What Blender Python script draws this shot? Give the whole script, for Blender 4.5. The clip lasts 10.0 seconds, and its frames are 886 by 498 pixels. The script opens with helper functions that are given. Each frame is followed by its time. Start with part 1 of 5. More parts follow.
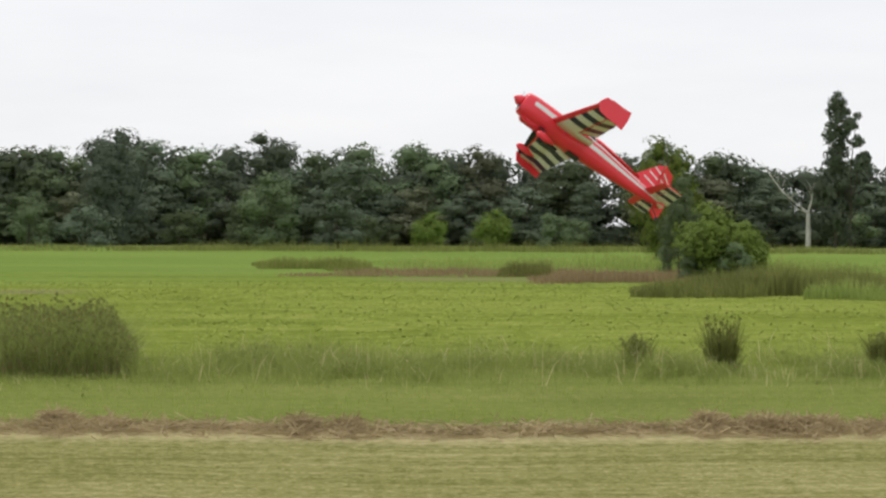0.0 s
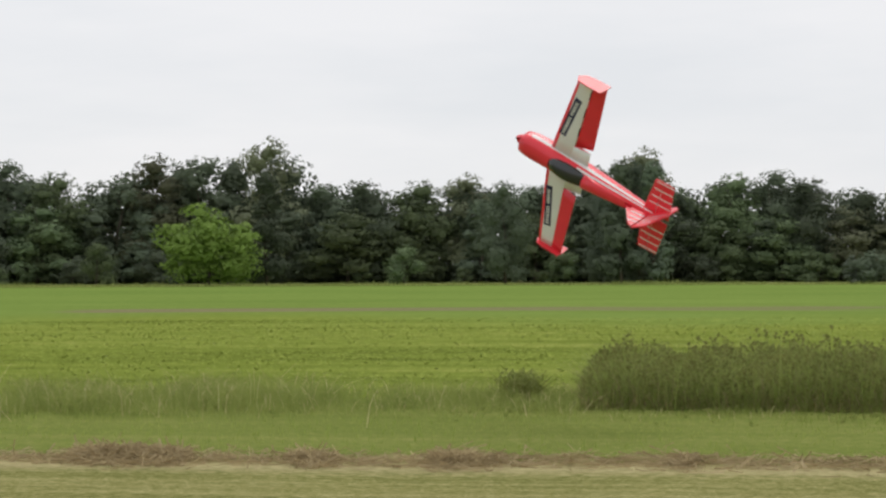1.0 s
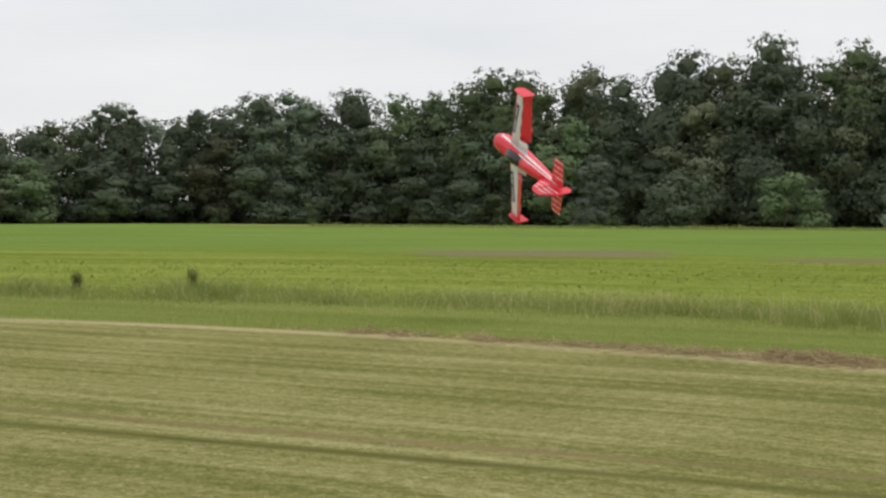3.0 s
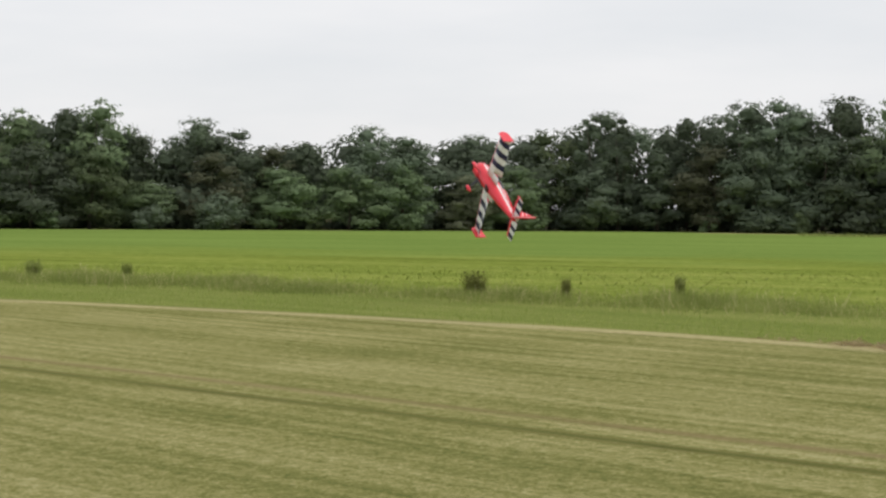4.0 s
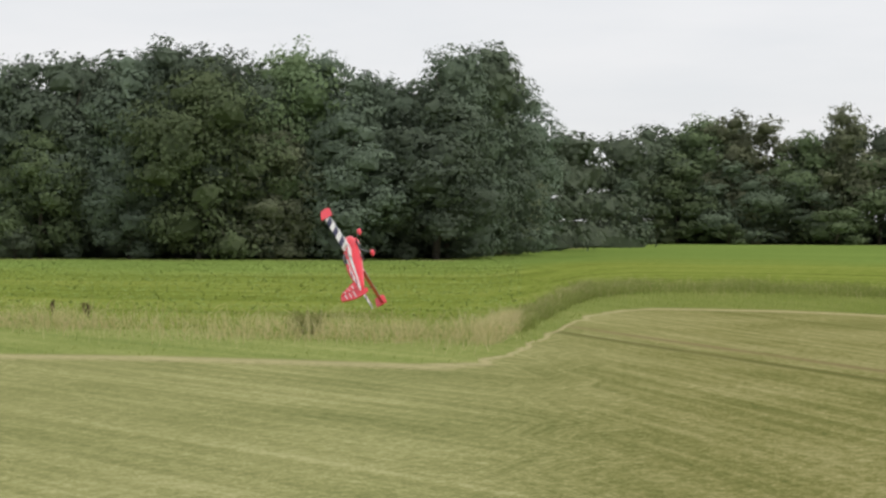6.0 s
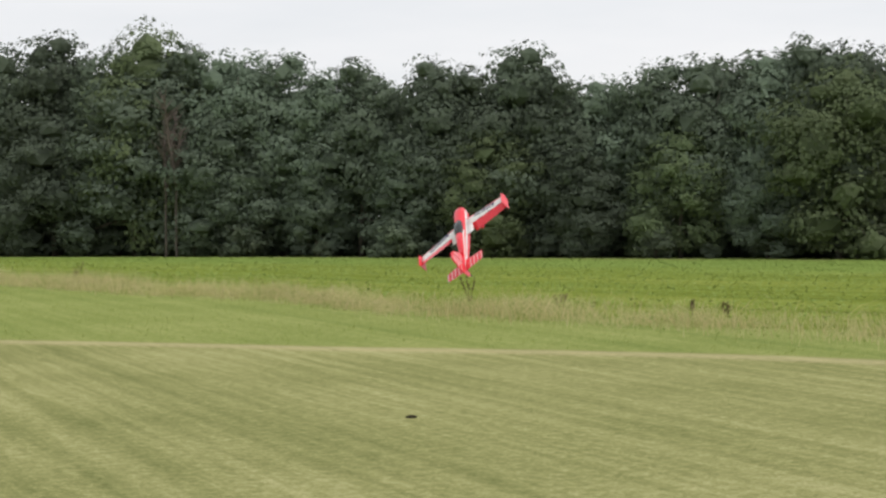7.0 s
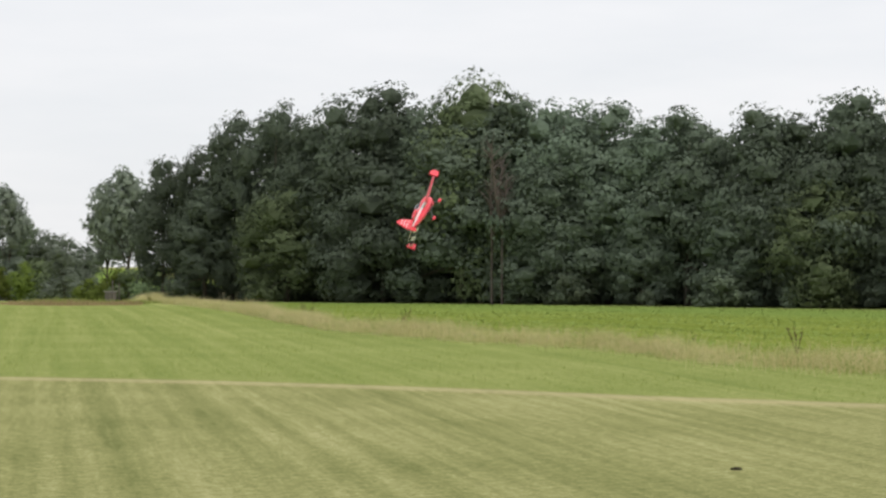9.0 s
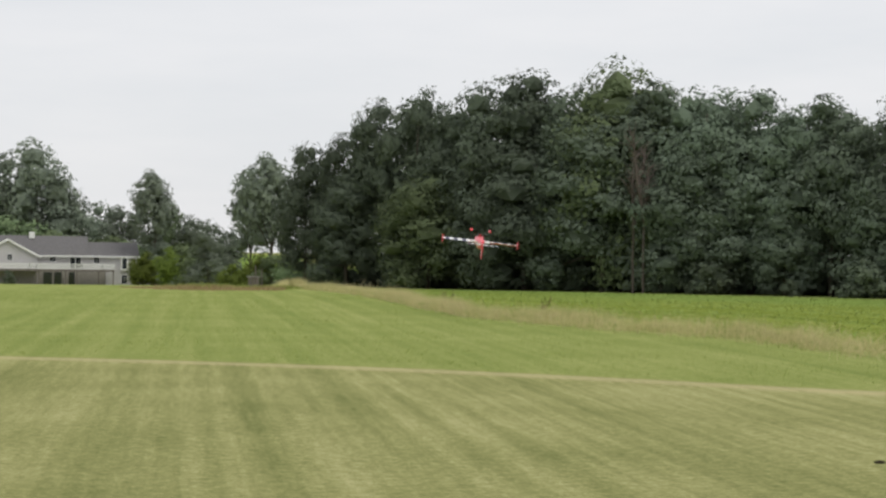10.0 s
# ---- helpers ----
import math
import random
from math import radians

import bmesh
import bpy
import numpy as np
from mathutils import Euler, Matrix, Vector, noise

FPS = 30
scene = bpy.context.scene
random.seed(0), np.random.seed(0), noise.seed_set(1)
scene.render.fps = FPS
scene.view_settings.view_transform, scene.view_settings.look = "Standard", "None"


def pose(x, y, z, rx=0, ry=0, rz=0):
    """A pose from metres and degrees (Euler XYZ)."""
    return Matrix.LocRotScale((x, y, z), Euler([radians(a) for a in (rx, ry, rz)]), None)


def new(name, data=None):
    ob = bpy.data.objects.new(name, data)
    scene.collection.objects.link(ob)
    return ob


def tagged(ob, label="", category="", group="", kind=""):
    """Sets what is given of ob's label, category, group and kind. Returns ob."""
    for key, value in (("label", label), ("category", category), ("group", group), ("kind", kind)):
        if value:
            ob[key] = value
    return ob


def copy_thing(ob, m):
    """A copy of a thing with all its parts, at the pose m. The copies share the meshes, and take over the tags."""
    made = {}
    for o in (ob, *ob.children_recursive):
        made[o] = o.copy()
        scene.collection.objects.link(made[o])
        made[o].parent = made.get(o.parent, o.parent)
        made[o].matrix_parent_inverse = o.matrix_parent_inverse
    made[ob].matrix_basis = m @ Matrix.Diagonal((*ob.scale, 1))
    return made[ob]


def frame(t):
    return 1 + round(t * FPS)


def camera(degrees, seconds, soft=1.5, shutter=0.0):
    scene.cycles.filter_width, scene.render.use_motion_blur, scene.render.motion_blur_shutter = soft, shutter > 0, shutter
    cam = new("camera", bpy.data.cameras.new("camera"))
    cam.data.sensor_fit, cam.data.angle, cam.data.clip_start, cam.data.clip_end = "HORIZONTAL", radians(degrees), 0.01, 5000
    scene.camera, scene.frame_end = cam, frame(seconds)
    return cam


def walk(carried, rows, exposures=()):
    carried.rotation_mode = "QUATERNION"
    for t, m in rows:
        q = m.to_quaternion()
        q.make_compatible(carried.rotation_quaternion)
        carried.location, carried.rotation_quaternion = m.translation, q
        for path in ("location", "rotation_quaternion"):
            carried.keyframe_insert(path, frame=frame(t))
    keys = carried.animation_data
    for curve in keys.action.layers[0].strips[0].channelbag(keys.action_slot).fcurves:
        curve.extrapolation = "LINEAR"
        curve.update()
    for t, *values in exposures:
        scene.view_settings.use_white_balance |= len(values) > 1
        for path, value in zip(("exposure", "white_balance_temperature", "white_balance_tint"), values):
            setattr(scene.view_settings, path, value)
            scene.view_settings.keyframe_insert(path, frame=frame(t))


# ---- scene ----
import collections

EYE = 1.6


CAMERA_ROWS = [
    (0.0, 0.000, 0.000, 1.600, 89.32, -0.23, 0.00), (0.1, 0.000, 0.000, 1.600, 89.58, -0.15, 2.81), (0.2, 0.000, 0.000, 1.600, 89.74, -0.07, 5.58),
    (0.3, 0.000, 0.000, 1.600, 89.87, -0.00, 8.58), (0.4, 0.000, 0.000, 1.600, 89.95, 0.07, 11.98), (0.5, 0.000, 0.000, 1.600, 90.10, 0.16, 15.25),
    (0.6, 0.000, 0.000, 1.600, 90.13, 0.19, 18.85), (0.7, 0.000, 0.000, 1.600, 90.14, 0.23, 22.48), (0.8, 0.000, 0.000, 1.600, 90.33, 0.26, 26.29),
    (0.9, 0.000, 0.000, 1.600, 90.32, 0.25, 29.48), (1.0, 0.000, 0.000, 1.600, 90.40, 0.21, 32.63), (1.1, 0.000, 0.000, 1.600, 90.36, 0.24, 35.39),
    (1.2, 0.000, 0.000, 1.600, 90.40, 0.28, 37.96), (1.3, 0.000, 0.000, 1.600, 90.48, 0.31, 40.72), (1.4, 0.000, 0.000, 1.600, 90.49, 0.35, 43.17),
    (1.5, 0.000, 0.000, 1.600, 90.63, 0.38, 46.04), (1.6, 0.000, 0.000, 1.600, 90.67, 0.33, 48.80), (1.7, 0.000, 0.000, 1.600, 90.69, 0.35, 51.81),
    (1.8, 0.000, 0.000, 1.600, 90.72, 0.37, 54.67), (1.9, 0.000, 0.000, 1.600, 90.80, 0.39, 57.26), (2.0, 0.000, 0.000, 1.600, 90.88, 0.42, 59.40),
    (2.1, 0.000, 0.000, 1.600, 90.89, 0.46, 61.42), (2.2, 0.000, 0.000, 1.600, 90.88, 0.50, 63.25), (2.3, 0.000, 0.000, 1.600, 90.80, 0.48, 65.14),
    (2.4, 0.000, 0.000, 1.600, 90.62, 0.43, 67.09), (2.5, 0.000, 0.000, 1.600, 90.36, 0.35, 69.07), (2.6, 0.000, 0.000, 1.600, 90.05, 0.25, 71.07),
    (2.7, 0.000, 0.000, 1.600, 89.71, 0.13, 73.08), (2.8, 0.000, 0.000, 1.600, 89.36, 0.02, 75.09), (2.9, 0.000, 0.000, 1.600, 89.03, -0.10, 77.09),
    (3.0, 0.000, 0.000, 1.600, 88.72, -0.21, 79.05), (3.1, 0.000, 0.000, 1.600, 88.48, -0.30, 80.97), (3.2, 0.000, 0.000, 1.600, 88.31, -0.37, 82.84),
    (3.3, 0.000, 0.000, 1.600, 88.25, -0.41, 84.62), (3.4, 0.000, 0.000, 1.600, 88.28, -0.42, 86.38), (3.5, 0.000, 0.000, 1.600, 88.34, -0.43, 87.92),
    (3.6, 0.000, 0.000, 1.600, 88.42, -0.45, 89.18), (3.7, 0.000, 0.000, 1.600, 88.51, -0.48, 90.29), (3.8, 0.000, 0.000, 1.600, 88.64, -0.50, 91.33),
    (3.9, 0.000, 0.000, 1.600, 88.76, -0.53, 92.32), (4.0, 0.000, 0.000, 1.600, 88.88, -0.55, 93.32), (4.1, 0.000, 0.000, 1.600, 89.00, -0.57, 94.32),
    (4.2, 0.000, 0.000, 1.600, 89.15, -0.60, 95.27), (4.3, 0.000, 0.000, 1.600, 89.29, -0.62, 96.23), (4.4, 0.000, 0.000, 1.600, 89.38, -0.64, 97.19),
    (4.5, 0.000, 0.000, 1.600, 89.43, -0.65, 98.17), (4.6, 0.000, 0.000, 1.600, 89.43, -0.66, 99.22), (4.7, 0.000, 0.000, 1.600, 89.43, -0.66, 100.33),
    (4.8, 0.000, 0.000, 1.600, 89.43, -0.66, 101.44), (4.9, 0.000, 0.000, 1.600, 89.43, -0.66, 102.48), (5.0, 0.000, 0.000, 1.600, 89.43, -0.66, 103.38),
    (5.1, 0.000, 0.000, 1.600, 89.41, -0.64, 104.13), (5.2, 0.000, 0.000, 1.600, 89.37, -0.60, 104.81), (5.3, 0.000, 0.000, 1.600, 89.35, -0.56, 105.71),
    (5.4, 0.000, 0.000, 1.600, 89.32, -0.52, 107.00), (5.5, 0.000, 0.000, 1.600, 89.29, -0.47, 108.61), (5.6, 0.000, 0.000, 1.600, 89.26, -0.43, 110.49),
    (5.7, 0.000, 0.000, 1.600, 89.24, -0.38, 112.57), (5.8, 0.000, 0.000, 1.600, 89.22, -0.33, 114.77), (5.9, 0.000, 0.000, 1.600, 89.20, -0.29, 117.04),
    (6.0, 0.000, 0.000, 1.600, 89.18, -0.26, 119.31), (6.1, 0.000, 0.000, 1.600, 89.17, -0.23, 121.50), (6.2, 0.000, 0.000, 1.600, 89.16, -0.21, 123.56),
    (6.3, 0.000, 0.000, 1.600, 89.16, -0.20, 125.43), (6.4, 0.000, 0.000, 1.600, 89.17, -0.22, 127.17), (6.5, 0.000, 0.000, 1.600, 89.17, -0.23, 129.31),
    (6.6, 0.000, 0.000, 1.600, 89.17, -0.20, 131.20), (6.7, 0.000, 0.000, 1.600, 89.16, -0.11, 133.13), (6.8, 0.000, 0.000, 1.600, 89.16, -0.01, 134.98),
    (6.9, 0.000, 0.000, 1.600, 89.15, 0.07, 136.61), (7.0, 0.000, 0.000, 1.600, 89.15, 0.11, 137.92), (7.1, 0.000, 0.000, 1.600, 89.17, 0.10, 138.92),
    (7.2, 0.000, 0.000, 1.600, 89.23, 0.08, 139.75), (7.3, 0.000, 0.000, 1.600, 89.32, 0.05, 140.49), (7.4, 0.000, 0.000, 1.600, 89.40, 0.01, 141.20),
    (7.5, 0.000, 0.000, 1.600, 89.46, -0.04, 141.95), (7.6, 0.000, 0.000, 1.600, 89.52, -0.10, 142.86), (7.7, 0.000, 0.000, 1.600, 89.58, -0.18, 143.89),
    (7.8, 0.000, 0.000, 1.600, 89.63, -0.28, 144.86), (7.9, 0.000, 0.000, 1.600, 89.68, -0.37, 145.58), (8.0, 0.000, 0.000, 1.600, 89.74, -0.44, 145.88),
    (8.1, 0.000, 0.000, 1.600, 89.81, -0.50, 145.90), (8.2, 0.000, 0.000, 1.600, 89.89, -0.56, 145.91), (8.3, 0.000, 0.000, 1.600, 89.97, -0.61, 145.92),
    (8.4, 0.000, 0.000, 1.600, 90.06, -0.65, 145.93), (8.5, 0.000, 0.000, 1.600, 90.14, -0.67, 145.95), (8.6, 0.000, 0.000, 1.600, 90.24, -0.63, 146.05),
    (8.7, 0.000, 0.000, 1.600, 90.35, -0.53, 146.28), (8.8, 0.000, 0.000, 1.600, 90.45, -0.42, 146.61), (8.9, 0.000, 0.000, 1.600, 90.53, -0.33, 147.00),
    (9.0, 0.000, 0.000, 1.600, 90.56, -0.29, 147.44), (9.1, 0.000, 0.000, 1.600, 90.52, -0.33, 148.13), (9.2, 0.000, 0.000, 1.600, 90.44, -0.43, 149.14),
    (9.3, 0.000, 0.000, 1.600, 90.33, -0.54, 150.21), (9.4, 0.000, 0.000, 1.600, 90.25, -0.65, 151.07), (9.5, 0.000, 0.000, 1.600, 90.20, -0.71, 151.45),
    (9.6, 0.000, 0.000, 1.600, 90.19, -0.72, 151.49), (9.7, 0.000, 0.000, 1.600, 90.18, -0.74, 151.51), (9.8, 0.000, 0.000, 1.600, 90.17, -0.75, 151.53),
    (9.9, 0.000, 0.000, 1.600, 90.16, -0.76, 151.55), (10.0, 0.000, 0.000, 1.600, 90.16, -0.77, 151.57),
]
PLANE_ROWS = [
    (0.0, 1.216, 19.241, 2.494, 36.45, 11.93, 111.66), (0.1, 0.217, 19.243, 2.546, 35.67, 4.00, 102.37), (0.2, -0.774, 19.189, 2.560, 35.63, -3.17, 93.46),
    (0.3, -1.833, 19.081, 2.566, 36.30, -10.72, 84.26), (0.4, -2.997, 18.907, 2.564, 38.20, -19.86, 73.96), (0.5, -4.084, 18.691, 2.604, 42.90, -31.34, 61.19),
    (0.6, -5.207, 18.576, 2.637, 69.92, -49.76, 27.09), (0.7, -6.346, 18.451, 2.669, 105.35, -49.10, -13.47), (0.8, -7.558, 18.078, 2.703, 112.27, -49.66, -22.32),
    (0.9, -8.559, 17.697, 2.627, 119.21, -52.52, -29.83), (1.0, -9.558, 17.281, 2.580, 128.08, -52.86, -40.09), (1.1, -10.589, 16.940, 2.470, 145.46, -38.43, -64.99),
    (1.2, -11.695, 16.603, 2.380, 154.74, -11.03, -86.92), (1.3, -12.766, 16.134, 2.354, 155.86, 3.85, -96.39), (1.4, -13.587, 15.613, 2.354, 155.26, 2.99, -95.98),
    (1.5, -14.480, 14.989, 2.402, 154.55, 2.12, -94.81), (1.6, -15.515, 14.668, 2.433, 153.27, 16.23, -100.69), (1.7, -16.655, 14.296, 2.458, 146.52, 38.05, -112.95),
    (1.8, -17.551, 13.694, 2.441, 133.94, 50.65, -125.51), (1.9, -18.319, 13.075, 2.403, 112.33, 57.69, -144.95), (2.0, -19.052, 12.567, 2.338, 82.15, 58.26, -174.13),
    (2.1, -20.040, 12.038, 2.146, 52.00, 47.47, 155.08), (2.2, -21.044, 11.560, 1.993, 38.15, 29.43, 136.66), (2.3, -21.897, 11.086, 2.005, 33.25, 12.88, 123.31),
    (2.4, -22.717, 10.543, 2.037, 31.71, -3.22, 112.44), (2.5, -23.506, 9.942, 2.082, 32.58, -18.60, 102.31), (2.6, -24.268, 9.289, 2.135, 36.02, -33.12, 91.56),
    (2.7, -25.006, 8.597, 2.191, 43.30, -46.46, 78.28), (2.8, -25.725, 7.871, 2.244, 57.65, -57.70, 58.83), (2.9, -26.432, 7.121, 2.290, 83.79, -64.31, 28.21),
    (3.0, -27.130, 6.354, 2.326, 115.86, -62.71, -7.93), (3.1, -27.826, 5.577, 2.349, 137.75, -53.73, -33.75), (3.2, -28.527, 4.800, 2.357, 149.12, -40.94, -49.20),
    (3.3, -29.241, 4.027, 2.348, 154.65, -26.17, -59.43), (3.4, -30.039, 3.325, 2.300, 156.38, -9.87, -68.67), (3.5, -30.834, 2.655, 2.237, 155.38, 5.42, -77.10),
    (3.6, -31.489, 1.945, 2.197, 152.69, 17.06, -83.19), (3.7, -32.089, 1.226, 2.172, 148.36, 26.96, -89.28), (3.8, -32.713, 0.507, 2.150, 141.08, 37.98, -98.64),
    (3.9, -33.406, -0.306, 2.123, 122.63, 51.53, -119.49), (4.0, -34.142, -1.146, 2.075, 91.04, 57.08, -152.42), (4.1, -34.971, -1.888, 1.982, 68.14, 53.73, -172.86),
    (4.2, -35.744, -2.624, 1.890, 52.35, 45.89, 171.12), (4.3, -36.281, -3.418, 1.802, 37.96, 30.53, 145.88), (4.4, -36.722, -4.246, 1.703, 29.45, 11.20, 122.58),
    (4.5, -37.239, -5.037, 1.638, 25.59, 1.50, 109.74), (4.6, -37.984, -5.833, 1.611, 23.05, 8.45, 107.24), (4.7, -38.752, -6.665, 1.591, 21.63, 22.63, 108.01),
    (4.8, -39.373, -7.333, 1.575, 23.13, 42.03, 112.57), (4.9, -40.044, -7.756, 1.507, 48.05, 64.82, 146.48), (5.0, -40.587, -8.221, 1.396, 102.51, 68.07, -147.72),
    (5.1, -40.946, -8.877, 1.221, 113.24, 61.06, -129.16), (5.2, -41.076, -9.435, 1.081, 119.11, 55.11, -117.50), (5.3, -40.651, -10.101, 1.045, 129.97, 49.40, -102.79),
    (5.4, -39.678, -11.038, 1.018, 139.00, 40.93, -89.01), (5.5, -38.256, -12.141, 1.000, 145.52, 29.88, -76.76), (5.6, -36.485, -13.333, 0.990, 149.63, 16.62, -65.75),
    (5.7, -34.478, -14.522, 0.986, 151.50, 1.54, -55.34), (5.8, -32.346, -15.649, 0.986, 151.02, -14.89, -44.61), (5.9, -30.217, -16.675, 0.988, 147.22, -32.09, -32.01),
    (6.0, -28.210, -17.586, 0.989, 136.94, -48.90, -13.98), (6.1, -26.454, -18.395, 0.988, 111.28, -61.92, 18.72), (6.2, -25.073, -19.133, 0.980, 67.73, -62.42, 68.86),
    (6.3, -24.186, -19.855, 0.962, 39.67, -49.04, 103.36), (6.4, -23.924, -20.541, 0.778, 26.66, -24.60, 124.66), (6.5, -23.867, -21.420, 0.602, 23.29, -1.13, 137.51),
    (6.6, -24.228, -22.453, 0.628, 22.63, 10.17, 143.92), (6.7, -24.094, -23.131, 0.742, 26.46, 7.03, 145.76), (6.8, -23.855, -23.836, 0.922, 31.64, 0.36, 143.85),
    (6.9, -23.734, -24.760, 1.184, 35.96, -15.96, 131.11), (7.0, -23.664, -25.679, 1.413, 45.05, -34.47, 111.73), (7.1, -23.511, -26.476, 1.537, 54.43, -45.23, 96.71),
    (7.2, -23.340, -27.196, 1.668, 65.54, -53.19, 82.17), (7.3, -23.180, -27.881, 1.790, 81.47, -59.13, 63.84), (7.4, -23.056, -28.575, 1.888, 106.38, -60.95, 36.46),
    (7.5, -22.985, -29.324, 1.946, 133.87, -53.52, 5.26), (7.6, -23.120, -30.184, 1.953, 153.89, -28.26, -24.25), (7.7, -23.229, -31.071, 1.959, 158.72, 1.02, -40.43),
    (7.8, -23.113, -31.819, 2.029, 154.92, 16.39, -46.82), (7.9, -23.051, -32.427, 2.148, 146.93, 26.70, -53.86), (8.0, -23.212, -32.965, 2.271, 137.09, 38.38, -66.58),
    (8.1, -23.552, -33.699, 2.402, 111.11, 54.78, -102.02), (8.2, -23.774, -34.449, 2.507, 69.76, 54.71, -152.34), (8.3, -23.721, -34.987, 2.529, 53.79, 45.57, -171.23),
    (8.4, -23.543, -35.496, 2.511, 47.65, 35.87, -178.11), (8.5, -23.496, -36.002, 2.502, 43.13, 25.73, 173.80), (8.6, -23.635, -36.648, 2.520, 37.43, 14.50, 160.07),
    (8.7, -23.795, -37.348, 2.578, 32.66, 0.66, 145.61), (8.8, -23.955, -37.936, 2.712, 30.91, -16.99, 131.42), (8.9, -24.139, -38.477, 2.877, 33.71, -37.70, 115.34),
    (9.0, -24.354, -39.014, 2.989, 50.85, -59.12, 89.21), (9.1, -24.636, -39.602, 3.021, 123.12, -63.34, 14.88), (9.2, -24.756, -40.211, 2.989, 152.96, -39.25, -14.70),
    (9.3, -24.693, -40.675, 2.892, 161.62, -22.54, -23.52), (9.4, -24.726, -41.003, 2.775, 168.08, -8.80, -27.69), (9.5, -24.928, -41.350, 2.678, 172.02, -0.94, -28.97),
    (9.6, -25.398, -42.070, 2.587, 173.89, 2.50, -29.61), (9.7, -25.832, -42.827, 2.469, 175.13, 3.96, -29.91), (9.8, -25.815, -43.338, 2.317, 175.93, 2.15, -29.05),
    (9.9, -25.487, -43.893, 2.133, 176.53, -1.85, -27.28), (10.0, -25.158, -44.450, 1.948, 177.10, -5.84, -25.59),
]


# ---- camera ----
cam = camera(25.6, 10.0, soft=2.5)
walk(cam, [(r[0], pose(*r[1:])) for r in CAMERA_ROWS],
     exposures=((0.0, 0.12), (0.6, 0.06), (1.2, -0.02), (2.2, -0.08), (3.3, -0.02), (5.2, -0.02), (6.3, -0.02), (7.0, 0.05), (8.0, 0.11), (8.5, 0.11), (9.2, 0.06), (9.5, 0.0), (10.0, -0.04)))

# ---- light: a bright overcast sky and a wide, weak sun behind thin cloud ----
SUN_HIGH, SUN_TURN = radians(58), radians(250)
world = bpy.data.worlds.new("overcast_sky")
scene.world = world
world.use_nodes = True
wn, wl = world.node_tree.nodes, world.node_tree.links
wn.clear()
w_out, w_bg = wn.new("ShaderNodeOutputWorld"), wn.new("ShaderNodeBackground")
w_sky = wn.new("ShaderNodeTexSky")
w_sky.sky_type, w_sky.sun_disc = "NISHITA", False
w_sky.sun_elevation, w_sky.sun_rotation = SUN_HIGH, SUN_TURN
w_dim = wn.new("ShaderNodeVectorMath")
w_dim.operation = "SCALE"
w_dim.inputs["Scale"].default_value = 0.12
w_co, w_map, w_noise = wn.new("ShaderNodeTexCoord"), wn.new("ShaderNodeMapping"), wn.new("ShaderNodeTexNoise")
w_map.inputs["Scale"].default_value = (2.2, 2.2, 11.0)
w_noise.inputs["Scale"].default_value, w_noise.inputs["Detail"].default_value = 1.6, 5.0
w_noise.inputs["Roughness"].default_value = 0.55
w_ramp = wn.new("ShaderNodeValToRGB")
w_ramp.color_ramp.elements[0].position, w_ramp.color_ramp.elements[0].color = 0.33, (0.80, 0.813, 0.84, 1)
w_ramp.color_ramp.elements[1].position, w_ramp.color_ramp.elements[1].color = 0.62, (0.89, 0.885, 0.90, 1)
w_mix = wn.new("ShaderNodeMixRGB")
w_mix.inputs["Fac"].default_value = 0.93
wl.new(w_sky.outputs[0], w_dim.inputs[0])
wl.new(w_co.outputs["Generated"], w_map.inputs[0])
wl.new(w_map.outputs[0], w_noise.inputs["Vector"])
wl.new(w_noise.outputs["Fac"], w_ramp.inputs[0])
wl.new(w_dim.outputs[0], w_mix.inputs[1])
wl.new(w_ramp.outputs[0], w_mix.inputs[2])
wl.new(w_mix.outputs[0], w_bg.inputs[0])
w_bg.inputs["Strength"].default_value = 1.0
wl.new(w_bg.outputs[0], w_out.inputs[0])

sun = new("sun", bpy.data.lights.new("sun", "SUN"))
sun.data.energy, sun.data.angle, sun.data.color = 1.35, radians(30), (1.0, 0.96, 0.9)
sun.rotation_euler = (radians(32), 0, radians(200))


# ---- materials ----
def material(name, rough=0.8, metal=0.0, spec=0.3):
    m = bpy.data.materials.new(name)
    m.use_nodes = True
    b = m.node_tree.nodes["Principled BSDF"]
    b.inputs["Roughness"].default_value, b.inputs["Metallic"].default_value = rough, metal
    b.inputs["Specular IOR Level"].default_value = spec
    return m, m.node_tree.nodes, m.node_tree.links, b


def ramp(nodes, stops):
    r = nodes.new("ShaderNodeValToRGB")
    while len(r.color_ramp.elements) < len(stops):
        r.color_ramp.elements.new(0.5)
    for e, (p, c) in zip(r.color_ramp.elements, stops):
        e.position, e.color = p, (*c, 1)
    return r


def noise_node(nodes, links, scale, detail=4.0, rough=0.55, stretch=None, coords="Object"):
    n = nodes.new("ShaderNodeTexNoise")
    n.inputs["Scale"].default_value, n.inputs["Detail"].default_value = scale, detail
    n.inputs["Roughness"].default_value = rough
    co = nodes.new("ShaderNodeTexCoord")
    if stretch:
        mp = nodes.new("ShaderNodeMapping")
        mp.inputs["Scale"].default_value = stretch
        links.new(co.outputs[coords], mp.inputs[0])
        links.new(mp.outputs[0], n.inputs["Vector"])
    else:
        links.new(co.outputs[coords], n.inputs["Vector"])
    return n


def bump(nodes, links, b, height, strength=0.3, dist=0.02):
    bp = nodes.new("ShaderNodeBump")
    bp.inputs["Strength"].default_value, bp.inputs["Distance"].default_value = strength, dist
    links.new(height, bp.inputs["Height"])
    links.new(bp.outputs[0], b.inputs["Normal"])


